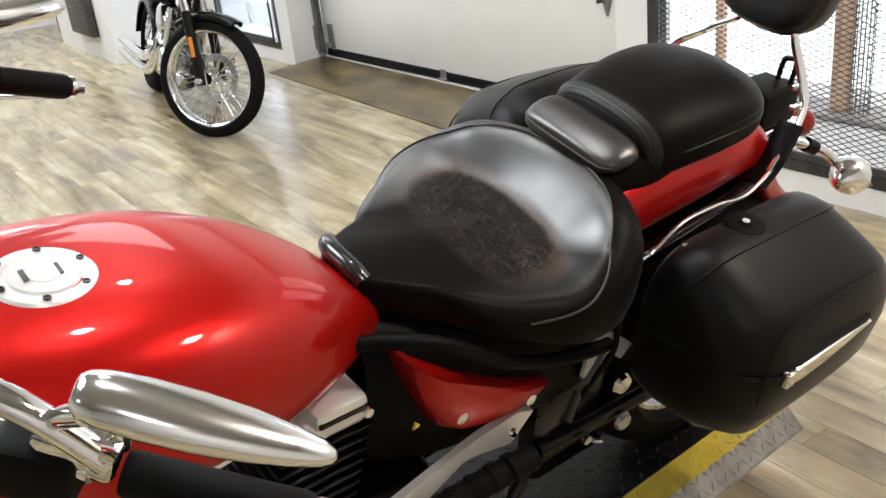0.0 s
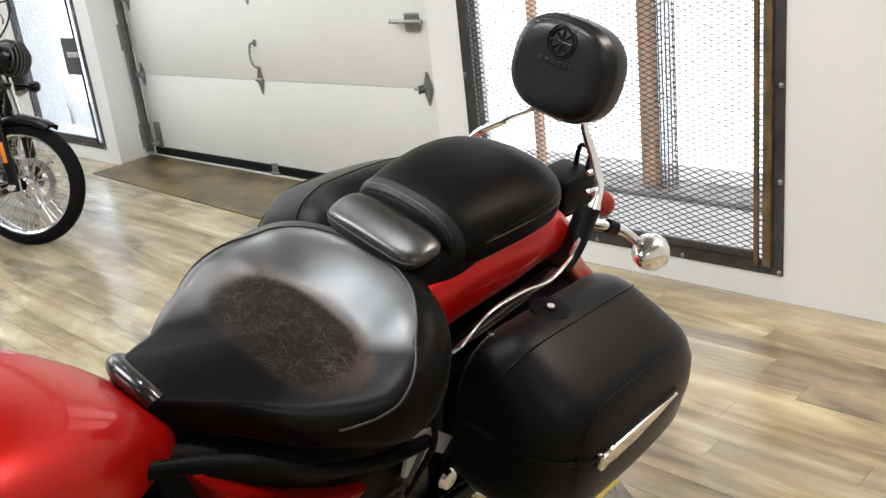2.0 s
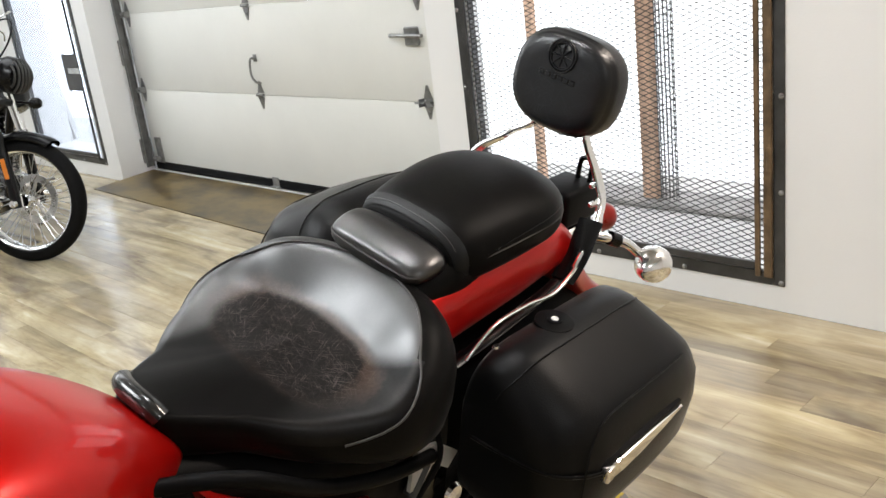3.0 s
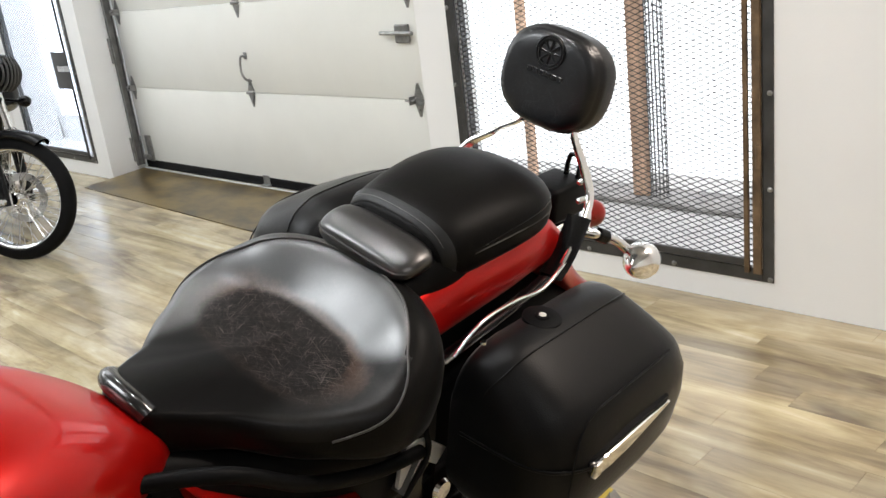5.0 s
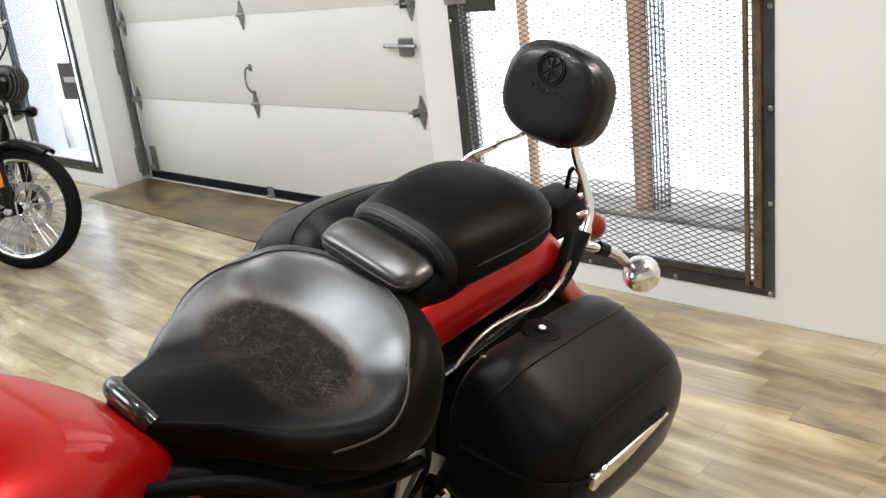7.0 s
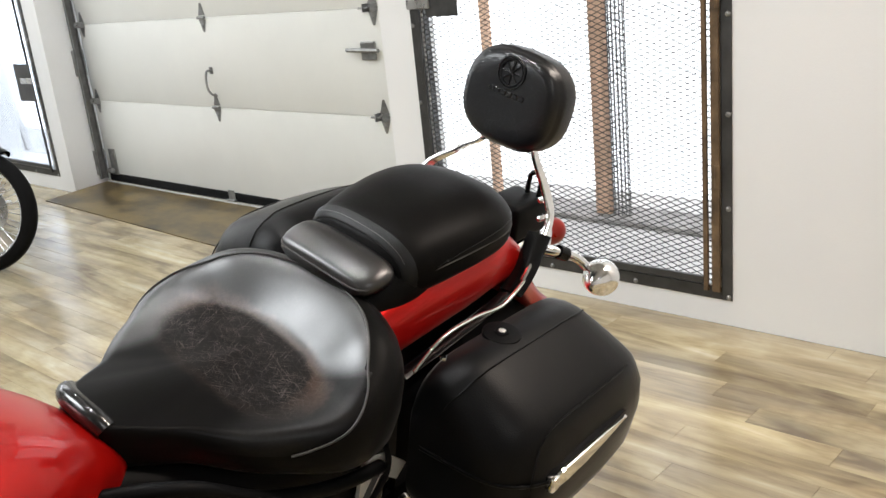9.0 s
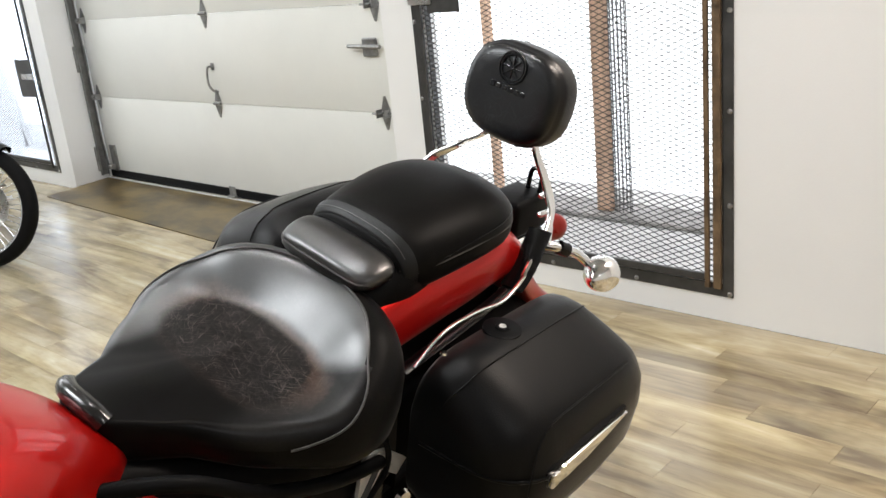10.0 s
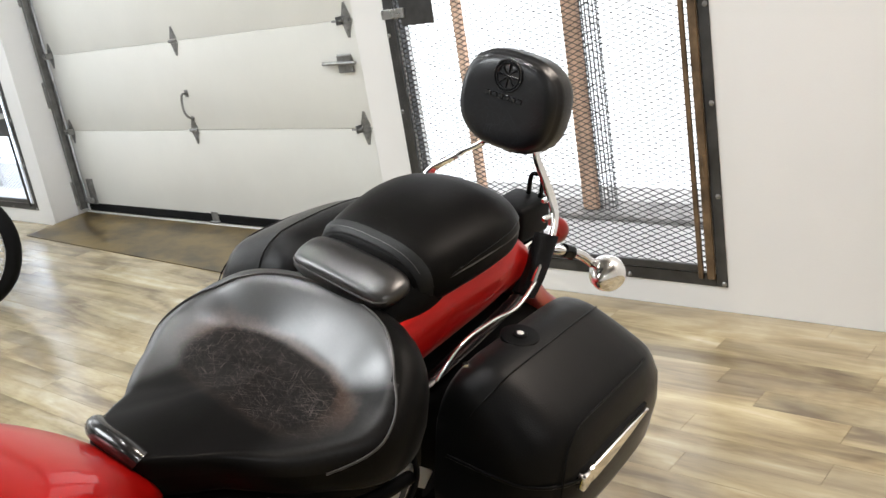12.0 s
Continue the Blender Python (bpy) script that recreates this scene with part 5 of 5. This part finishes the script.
plate = [(-0.535, 0.500), (-0.528, 0.560), (-0.515, 0.580), (-0.468, 0.566), (-0.416, 0.520), (-0.440, 0.497), (-0.480, 0.530), (-0.505, 0.500)]
part("frame_plate", skin([[(u, v, w) for u, w in plate] for v in (-0.158, -0.150)]), M_ALLOY, bike, "bright metal frame plate", smooth=30)
part("brake_hose", tube([(-0.485, -0.168, 0.60), (-0.478, -0.170, 0.565), (-0.488, -0.172, 0.535), (-0.515, -0.168, 0.50), (-0.53, -0.155, 0.45)], 0.0055, 7), M_RUBBER, bike, smooth=60)
part("exhaust_pipe", tube([(-1.25, 0.13, 0.45), (-1.15, 0.17, 0.28), (-0.9, 0.19, 0.24), (-0.5, 0.20, 0.25), (0.25, 0.21, 0.28)], 0.045, 14), M_CHROME, bike, "chrome exhaust", smooth=60)
part("side_stand", tube([(-0.98, -0.13, 0.20), (-0.95, -0.20, 0.06), (-0.93, -0.285, -0.066)], 0.012, 8), M_BLACK, bike, smooth=60)
part("drive_belt", tube([(-0.62, -0.10, 0.40), (-0.3, -0.105, 0.43), (-0.03, -0.11, 0.43)], 0.014, 6, flat=0.3, steps=1), M_RUBBER, bike)
part("headlight", lathe([(0, 0.09), (0.03, 0.095), (0.10, 0.075), (0.15, 0.03), (0.155, 0.0)], (-1.66, 0, 0.80), (1, 0, 0), 28, cap=False), M_CHROME, bike, "chrome headlight shell", smooth=50)
fp = [(-1.74 + 0.36 * math.cos(a), 0.325 + 0.36 * math.sin(a)) for a in [math.pi * (0.1 + 0.85 * k / 14) for k in range(15)]]
part("front_fender", skin([[(u, v, w - abs(v) * 0.6) for u, w in fp] for v in (-0.085, -0.06, 0, 0.06, 0.085)], closed=False), M_RED, bike, "candy red front fender", smooth=60)

# handlebar, grips, mirrors
bar = part("handlebar", tube([(-1.37, -0.385, 1.010), (-1.46, -0.26, 1.03), (-1.52, -0.12, 1.0), (-1.53, 0, 0.985), (-1.52, 0.12, 1.0), (-1.40, 0.30, 1.03), (-1.22, 0.375, 1.015)], 0.0125, 10), M_CHROME, bike, "chromed handlebar", smooth=60)


def grip(a, b):
    a, b = Vector(a), Vector(b)
    d = (b - a).normalized()
    n = (b - a).length
    g = part("grip", lathe([(0, 0.0165), (0.004, 0.0185), (n - 0.006, 0.0185), (n, 0.0165)], a, d, 20), M_RUBBER, bar, "black rubber grip", smooth=40)
    part("grip_end", lathe([(n, 0.015), (n + 0.004, 0.0165), (n + 0.010, 0.0165), (n + 0.012, 0.011), (n + 0.026, 0.011), (n + 0.027, 0.0)], a, d, 18, cap=False), M_CHROME, bar, "metal bar end", smooth=30)
    return g


grip((-1.352, -0.395, 1.003), (-1.248, -0.488, 0.969))
grip((-1.225, 0.355, 1.020), (-1.125, 0.392, 0.972))


def mirror(a, b, side, size=1.0):
    """A teardrop chrome mirror head from its inner end a to its tip b."""
    a, b = Vector(a), Vector(b)
    d = (b - a).normalized()
    up = (Vector((0.0, 0, 1)) - d * d.z).normalized()
    back = d.cross(up)
    rings = []
    ln = (b - a).length
    for t, h, w in ((-0.012, 0.006, 0.010), (-0.004, 0.011, 0.015), (0.03, 0.0145, 0.020), (0.10, 0.0165, 0.024), (0.25, 0.0172, 0.026), (0.45, 0.0165, 0.026), (0.65, 0.0145, 0.023), (0.82, 0.0115, 0.018), (0.94, 0.008, 0.012), (0.985, 0.005, 0.007), (1.0, 0.002, 0.003)):
        o = a + d * (t * ln)
        rings.append([o + up * (size * h * math.sin(2 * math.pi * k / 24)) + back * (size * w * math.cos(2 * math.pi * k / 24)) for k in range(24)])
    return part("mirror", skin(rings), M_SATIN, bar, "chromed teardrop mirror", smooth=60)


mir = mirror((-1.373, -0.402, 1.100), (-1.232, -0.502, 1.036), -1)
part("mirror_stem", tube([(-1.372, -0.41, 1.085), (-1.385, -0.375, 1.06), (-1.375, -0.36, 1.025)], 0.009, 10), M_CHROME, mir, smooth=60)
mir2 = mirror((-1.25, 0.40, 1.095), (-1.085, 0.47, 1.065), 1, 1.45)
part("mirror_stem", tube([(-1.27, 0.40, 1.09), (-1.29, 0.37, 1.05), (-1.27, 0.36, 1.02)], 0.009, 10), M_CHROME, mir2, smooth=60)
perch = part("lever_perch", box(-0.035, 0.03, -0.018, 0.018, -0.016, 0.02, 0.008, 2), M_CHROME, bar, "chrome lever clamp", smooth=40)
perch.matrix_local = pose(-1.372, -0.372, 1.022, 10, 20, -42)
part("perch_bolt", lathe([(-0.012, 0.008), (0.016, 0.008), (0.018, 0.005)], (-1.345, -0.385, 1.03), (0.2, -0.2, 1), 12), M_CHROME, perch.parent, smooth=40)
part("clutch_lever", tube([(-1.42, -0.345, 1.085), (-1.40, -0.362, 1.068), (-1.38, -0.378, 1.045), (-1.362, -0.392, 1.020)], 0.0135, 10, flat=0.7), M_CHROME, bar, "chrome clutch lever", smooth=60)
sw = part("switch_box", box(-0.03, 0.035, -0.03, 0.028, -0.03, 0.022, 0.008, 2), M_PLASTIC, bar, "black switch housing", smooth=40)
sw.matrix_local = pose(-1.395, -0.345, 1.012, 0, 10, -42)
sw2 = part("switch_box", box(-0.03, 0.03, -0.028, 0.028, -0.03, 0.025, 0.008, 2), M_PLASTIC, bar, "black switch housing", smooth=40)
sw2.matrix_local = pose(-1.262, 0.343, 1.025, 0, 10, 25)
part("brake_lever", tube([(-1.27, 0.36, 1.0), (-1.22, 0.40, 0.975), (-1.13, 0.44, 0.94)], 0.008, 8, flat=0.6), M_CHROME, bar, smooth=60)


# ---- the black motorcycle by the wall ----
other = thing("motorcycle", "black cruiser with spoked front wheel, parked on the plank floor", "motorcycle")
other.matrix_world = pose(1.512, 4.54, 0, 0, 0, 82.0) @ pose(0, 0, 0, 12.5, 0, 0)
STEER = pose(0, 0, 0, 0, 0, 44.0)


def steered(ob):
    ob.matrix_local = STEER
    return ob


R2 = 0.332
fw = steered(part("front_wheel", ring_band((0, 0, R2), (0, 1, 0), tyre_profile(R2, 0.095, 0.056), 56), M_RUBBER, other, "black front tyre", smooth=50))
part("rim", ring_band((0, 0, R2), (0, 1, 0), [(-0.038, R2 - 0.048), (-0.038, R2 - 0.064), (-0.034, R2 - 0.070), (-0.012, R2 - 0.082), (0.012, R2 - 0.082), (0.034, R2 - 0.070), (0.038, R2 - 0.064), (0.038, R2 - 0.048)], 56), M_SATIN, fw, "bright metal rim", smooth=40)
part("hub", lathe([(-0.05, 0.032), (-0.042, 0.038), (-0.03, 0.024), (0.03, 0.024), (0.042, 0.038), (0.05, 0.032)], (0, 0, R2), (0, 1, 0), 24), M_CHROME, fw, "chrome hub", smooth=40)
for k in range(40):
    a = 2 * math.pi * k / 40
    s = 1 if k % 2 else -1
    b = a + (0.55 if (k // 2) % 2 else -0.55)
    part("spoke", tube([(0.034 * math.cos(b), 0.036 * s, R2 + 0.034 * math.sin(b)), ((R2 - 0.086) * math.cos(a), 0.006 * s, R2 + (R2 - 0.086) * math.sin(a))], 0.0019, 5, steps=1), M_ALU, fw)
part("brake_disc", ring_band((0, 0, R2), (0, 1, 0), [(-0.060, 0.135), (-0.055, 0.135), (-0.055, 0.095), (-0.060, 0.095)], 40), M_ALU, fw, "steel brake disc", smooth=40)
for k in range(5):
    a = 2 * math.pi * k / 5
    part("disc_arm", tube([(0.03 * math.cos(a), -0.056, R2 + 0.03 * math.sin(a)), (0.12 * math.cos(a + 0.4), -0.058, R2 + 0.12 * math.sin(a + 0.4))], 0.010, 6, steps=1, flat=0.4), M_ALU, fw)
part("brake_caliper", box(0.08, 0.15, -0.09, -0.035, R2 + 0.02, R2 + 0.12, 0.012, 2), M_BLACK, fw, smooth=40)
for s in (-1, 1):
    leg = steered(part("fork_slider", tube([(0.0, 0.105 * s, R2 - 0.03), (0.03, 0.105 * s, R2 + 0.10), (0.105, 0.105 * s, R2 + 0.36)], 0.028, 12, steps=2), M_BLACK, other, "black fork slider", smooth=60))
    part("fork_tube", tube([(0.105, 0.105 * s, R2 + 0.36), (0.265, 0.105 * s, R2 + 0.80)], 0.0215, 12, steps=1), M_CHROME, leg, "chrome fork tube", smooth=60)
    part("axle_cap", lathe([(0, 0.020), (0.018, 0.018), (0.020, 0.0)], (0.0, 0.128 * s, R2 - 0.005), (0, s, 0), 16, cap=False), M_CHROME, leg, smooth=40)
    r = part("reflector", box(-0.013, 0.013, 0.130 * s - 0.004, 0.130 * s + 0.004, -0.055, 0.055, 0.003), M_AMBER, leg, "amber side reflector")
    r.matrix_local = pose(0.048, 0, R2 + 0.175, 0, 16, 0)
fa = [math.pi * (0.30 + 0.345 * k / 16) for k in range(17)]
fen = steered(part("front_fender", skin([[((R2 + 0.028 + dz) * math.cos(a), v, R2 + (R2 + 0.028 + dz) * math.sin(a)) for a in fa] for v, dz in ((-0.062, -0.03), (-0.058, -0.008), (-0.035, 0.004), (0, 0.008), (0.035, 0.004), (0.058, -0.008), (0.062, -0.03), (0.058, -0.034), (0, -0.002), (-0.058, -0.034), (-0.062, -0.03))], closed=False), M_BLACK, other, "black front fender", smooth=60))
part("fender_stay", tube([(0.10, -0.07, R2 + 0.33), (0.05, -0.085, R2 + 0.36), (0.13, -0.10, R2 + 0.36)], 0.008, 8), M_CHROME, fen, smooth=60)
# headlight with louvres
HL = Vector((0.06, 0, 0.985))
lamp = steered(part("headlight", lathe([(-0.03, 0.085), (0.0, 0.098), (0.05, 0.095), (0.10, 0.07), (0.14, 0.02)], HL, (1, 0, 0.15), 28), M_BLACK, other, "black headlight with a slatted guard", smooth=50))
for k in range(7):
    z = -0.072 + 0.024 * k
    hw = math.sqrt(max(0.0, 0.092 ** 2 - z * z))
    part("louvre", tube([(HL.x - 0.026, z, HL.z - hw), (HL.x - 0.026 - 0.3 * hw, z * 1.04, HL.z - hw * 0.6), (HL.x - 0.026 - 0.42 * hw, z * 1.06, HL.z), (HL.x - 0.026 - 0.3 * hw, z * 1.04, HL.z + hw * 0.6), (HL.x - 0.026, z, HL.z + hw)], 0.0055, 6, steps=3), M_STEEL, lamp, "dark guard bar", smooth=60)
for s in (-1, 1):
    ts = steered(part("turn_signal", lathe([(-0.03, 0.004), (-0.026, 0.024), (-0.008, 0.031), (0.02, 0.030), (0.032, 0.022), (0.036, 0.0)], (0.08, 0.20 * s, 0.84), (-1, 0, 0), 20, cap=False), M_BLACK, other, "black bullet turn signal", smooth=50))
    part("signal_stalk", tube([(0.08, 0.18 * s, 0.84), (0.20, 0.11 * s, 0.845)], 0.008, 8, steps=1), M_BLACK, ts)
    hb = steered(part("handlebar", tube([(0.33, 0.0, 1.19), (0.33, 0.08 * s, 1.19), (0.34, 0.16 * s, 1.26), (0.38, 0.26 * s, 1.25), (0.46, 0.37 * s, 1.20)], 0.0127, 8), M_CHROME, other, "chrome handlebar", smooth=60))
    part("grip", tube([(0.40, 0.29 * s, 1.24), (0.47, 0.385 * s, 1.195)], 0.018, 10, steps=1), M_RUBBER, hb, smooth=60)
    part("mirror_arm", tube([(0.38, 0.26 * s, 1.25), (0.33, 0.30 * s, 1.30), (0.32, 0.36 * s, 1.33)], 0.006, 8), M_CHROME, hb, smooth=60)
    part("lever", tube([(0.36, 0.24 * s, 1.24), (0.34, 0.32 * s, 1.21), (0.40, 0.42 * s, 1.17)], 0.007, 8), M_CHROME, hb, smooth=60)
    cable = part("cable", tube([(0.36, 0.22 * s, 1.25), (0.22, 0.20 * s, 1.28), (0.16, 0.10 * s, 1.16), (0.24, 0.05 * s, 1.0)], 0.005, 6), M_RUBBER, hb, smooth=60)
for z in (0.84, 1.12):
    steered(part("fork_yoke", box(0.14 + (z - 0.84) * 0.33, 0.25 + (z - 0.84) * 0.33, -0.135, 0.135, z - 0.02, z + 0.02, 0.012, 2), M_BLACK if z < 1 else M_CHROME, other, "fork yoke", smooth=40))
part("tank", body((0.33, 0.90), 0.03, [(0.33, 0.06), (0.42, 0.12), (0.6, 0.15), (0.78, 0.13), (0.90, 0.07)], [(0.33, 0.90), (0.42, 0.95), (0.6, 0.96), (0.78, 0.90), (0.90, 0.80)], [(0.33, 0.80), (0.6, 0.74), (0.90, 0.72)], 2.4, n=32), M_BLACK, other, "glossy black tank", smooth=60)
part("seat", body((0.86, 1.45), 0.03, [(0.86, 0.08), (1.0, 0.14), (1.2, 0.15), (1.45, 0.10)], [(0.86, 0.78), (1.0, 0.71), (1.2, 0.72), (1.45, 0.76)], [(0.86, 0.66), (1.45, 0.66)], 2.8, n=28), M_SEAT_PLAIN, other, "black seat", smooth=60)
part("frame", tube([(0.32, 0, 0.95), (0.45, 0, 0.55), (0.52, 0, 0.22), (1.0, 0, 0.17), (1.2, 0, 0.35), (1.1, 0, 0.66)], 0.024, 10), M_BLACK, other, smooth=60)
part("crankcase", box(0.55, 1.10, -0.12, 0.12, 0.19, 0.42, 0.05, 3), M_ALU, other, "alloy crankcase", smooth=50)
for (u, tilt) in ((0.68, -0.32), (0.90, 0.32)):
    cyl = part("cylinder", tube([(u, 0, 0.40), (u + tilt * 0.28, 0, 0.68)], 0.075, 16, steps=1), M_BLACK, other, "black finned cylinder", smooth=50)
    for k in range(7):
        t = 0.1 + k * 0.09
        part("fin", ring_band((u + tilt * 0.28 * t, 0, 0.40 + 0.28 * t), (tilt, 0, 1), [(-0.004, 0.095), (0.004, 0.095), (0.004, 0.06), (-0.004, 0.06)], 20), M_ALU, cyl)
    part("rocker_box", box(u + tilt * 0.28 - 0.06, u + tilt * 0.28 + 0.06, -0.08, 0.08, 0.67, 0.73, 0.02, 2), M_CHROME, other, "chrome rocker box", smooth=40)
    part("pushrod", tube([(u + 0.02, -0.10, 0.36), (u + tilt * 0.25, -0.085, 0.66)], 0.013, 8, steps=1), M_CHROME, other, smooth=60)
    part("pushrod", tube([(u - 0.03, -0.10, 0.36), (u + tilt * 0.25 - 0.05, -0.085, 0.66)], 0.013, 8, steps=1), M_CHROME, other, smooth=60)
part("air_cleaner", lathe([(0, 0.09), (0.05, 0.09), (0.06, 0.07), (0.062, 0.0)], (0.79, 0.09, 0.58), (0, 1, 0), 28, cap=False), M_CHROME, other, smooth=40)
part("cam_cover", lathe([(0, 0.085), (0.03, 0.08), (0.04, 0.06), (0.042, 0.0)], (0.72, 0.12, 0.33), (0, 1, 0), 24, cap=False), M_CHROME, other, "chrome cam cover", smooth=40)
part("oil_filter", lathe([(0, 0.038), (0.085, 0.038), (0.095, 0.03), (0.096, 0.0)], (0.545, 0.02, 0.25), (-0.6, 0.7, 0), 20, cap=False), M_CHROME, other, "chrome oil filter", smooth=40)
for du in (0.0, 0.05, 0.16, 0.21):
    part("pushrod_tube", tube([(0.68 + du * 0.5, 0.13, 0.38), (0.60 + du * 1.6, 0.10, 0.66)], 0.012, 8, steps=1), M_CHROME, other, smooth=60)
part("primary_cover", box(0.60, 1.15, -0.17, -0.12, 0.22, 0.38, 0.05, 3), M_CHROME, other, "chrome primary cover", smooth=50)
for dz in (0, 0.085):
    part("exhaust_pipe", tube([(0.80 + dz, 0.10, 0.50), (0.78 + dz, 0.15, 0.38), (0.92, 0.17, 0.26 + dz), (1.2, 0.18, 0.22 + dz), (1.95, 0.19, 0.24 + dz)], 0.034, 12), M_CHROME, other, "chrome exhaust pipe", smooth=60)
part("foot_control", box(0.50, 0.58, -0.26, -0.16, 0.27, 0.31, 0.01, 2), M_CHROME, other, smooth=40)
part("footpeg", tube([(0.52, -0.15, 0.29), (0.52, -0.30, 0.30)], 0.016, 10, steps=1), M_CHROME, other, smooth=60)
part("forward_peg", tube([(0.62, -0.15, 0.33), (0.62, -0.29, 0.36)], 0.018, 10, steps=1), M_CHROME, other, smooth=60)
rw = part("rear_wheel", ring_band((1.62, 0, 0.32), (0, 1, 0), tyre_profile(0.32, 0.15, 0.08), 48), M_RUBBER, other, "black rear tyre", smooth=50)
part("rim", ring_band((1.62, 0, 0.32), (0, 1, 0), [(-0.055, 0.245), (-0.05, 0.225), (0.05, 0.225), (0.055, 0.245)], 48), M_CHROME, rw, smooth=40)
for k in range(28):
    a = 2 * math.pi * k / 28
    s = 1 if k % 2 else -1
    part("spoke", tube([(1.62 + 0.035 * math.cos(a + 0.5), 0.05 * s, 0.32 + 0.035 * math.sin(a + 0.5)), (1.62 + 0.226 * math.cos(a), 0.01 * s, 0.32 + 0.226 * math.sin(a))], 0.002, 5, steps=1), M_CHROME, rw)
part("hub", lathe([(-0.07, 0.03), (-0.05, 0.045), (0.05, 0.045), (0.07, 0.03)], (1.62, 0, 0.32), (0, 1, 0), 20), M_CHROME, rw, smooth=40)
ra = [math.pi * (0.05 + 0.75 * k / 16) for k in range(17)]
part("rear_fender", skin([[(1.62 + (0.36 + dz) * math.cos(a), v, 0.32 + (0.36 + dz) * math.sin(a)) for a in ra] for v, dz in ((-0.10, -0.06), (-0.095, -0.01), (-0.05, 0.008), (0, 0.012), (0.05, 0.008), (0.095, -0.01), (0.10, -0.06))], closed=False), M_BLACK, other, "black rear fender", smooth=60)
part("side_stand", tube([(0.75, -0.12, 0.20), (0.78, -0.20, 0.10), (0.80, -0.25, 0.058)], 0.011, 8), M_BLACK, other, smooth=60)

# ---- small things by the far wall ----
wb = thing("wall_heater", "black metal panel fixed low on the white wall", "heater")
part("casing", box(1.80, 1.869, 7.93, 8.62, 0.20, 0.60, 0.015, 2), M_STEEL, wb, smooth=40)
for k in range(6):
    part("slat", box(1.793, 1.80, 7.97, 8.58, 0.26 + 0.05 * k, 0.275 + 0.05 * k, 0.002), M_STEEL, wb)
crate = thing("storage_box", "low dark grey box on the floor by the bay", "box")
part("tray", box(2.05, 2.75, 9.75, 10.4, 0, 0.20, 0.02, 2), M_PLASTIC, crate, smooth=40)
part("lid", box(2.03, 2.77, 9.73, 10.42, 0.20, 0.23, 0.01, 2), M_STEEL, crate, smooth=40)

# ---- floor planks, laid along the wall ----
shapes = {}
far_v, far_f = [], []


def plank_mesh(length):
    key = round(length, 3)
    if key not in shapes:
        bm = box(-PLANK_W / 2 + 0.0002, PLANK_W / 2 - 0.0002, 0.0002, length - 0.0002, -0.0038, 0.0, 0.0006)
        me = bpy.data.meshes.new("plank")
        bm.to_mesh(me)
        bm.free()
        me.materials.append(M_PLANK)
        shapes[key] = me
    return shapes[key]


rnd = random.Random(7)
made = 0
for i in range(90):
    x = WALL_X - 0.002 - PLANK_W * (i + 0.5)
    if x - PLANK_W / 2 < -5.0:
        break
    y = -3.5 + rnd.uniform(-0.9, 0.0)
    while y < 11.2:
        y0, y1 = max(y, -3.5), min(y + PLANK_L, 11.2)
        y += PLANK_L
        if y1 - y0 < 0.05:
            continue
        if x > -0.45 and -0.4 < y0 < 7.6 and made < 300:
            pl = new("plank", plank_mesh(y1 - y0))
            pl.location = (x, y0, 0)
            pl.parent = floor
            made += 1
        else:
            k = len(far_v)
            a, b = x - PLANK_W / 2 + 0.0006, x + PLANK_W / 2 - 0.0006
            far_v += [(a, y0 + 0.0006, -0.0005), (b, y0 + 0.0006, -0.0005), (b, y1 - 0.0006, -0.0005), (a, y1 - 0.0006, -0.0005)]
            far_f.append((k, k + 1, k + 2, k + 3))
me = bpy.data.meshes.new("far_planks")
me.from_pydata(far_v, [], far_f)
me.materials.append(M_PLANK)
fp_ob = new("far_planks", me)
fp_ob.parent = floor
fp_ob["kind"] = "stuff"
fp_ob["label"] = "oak-look vinyl planks"
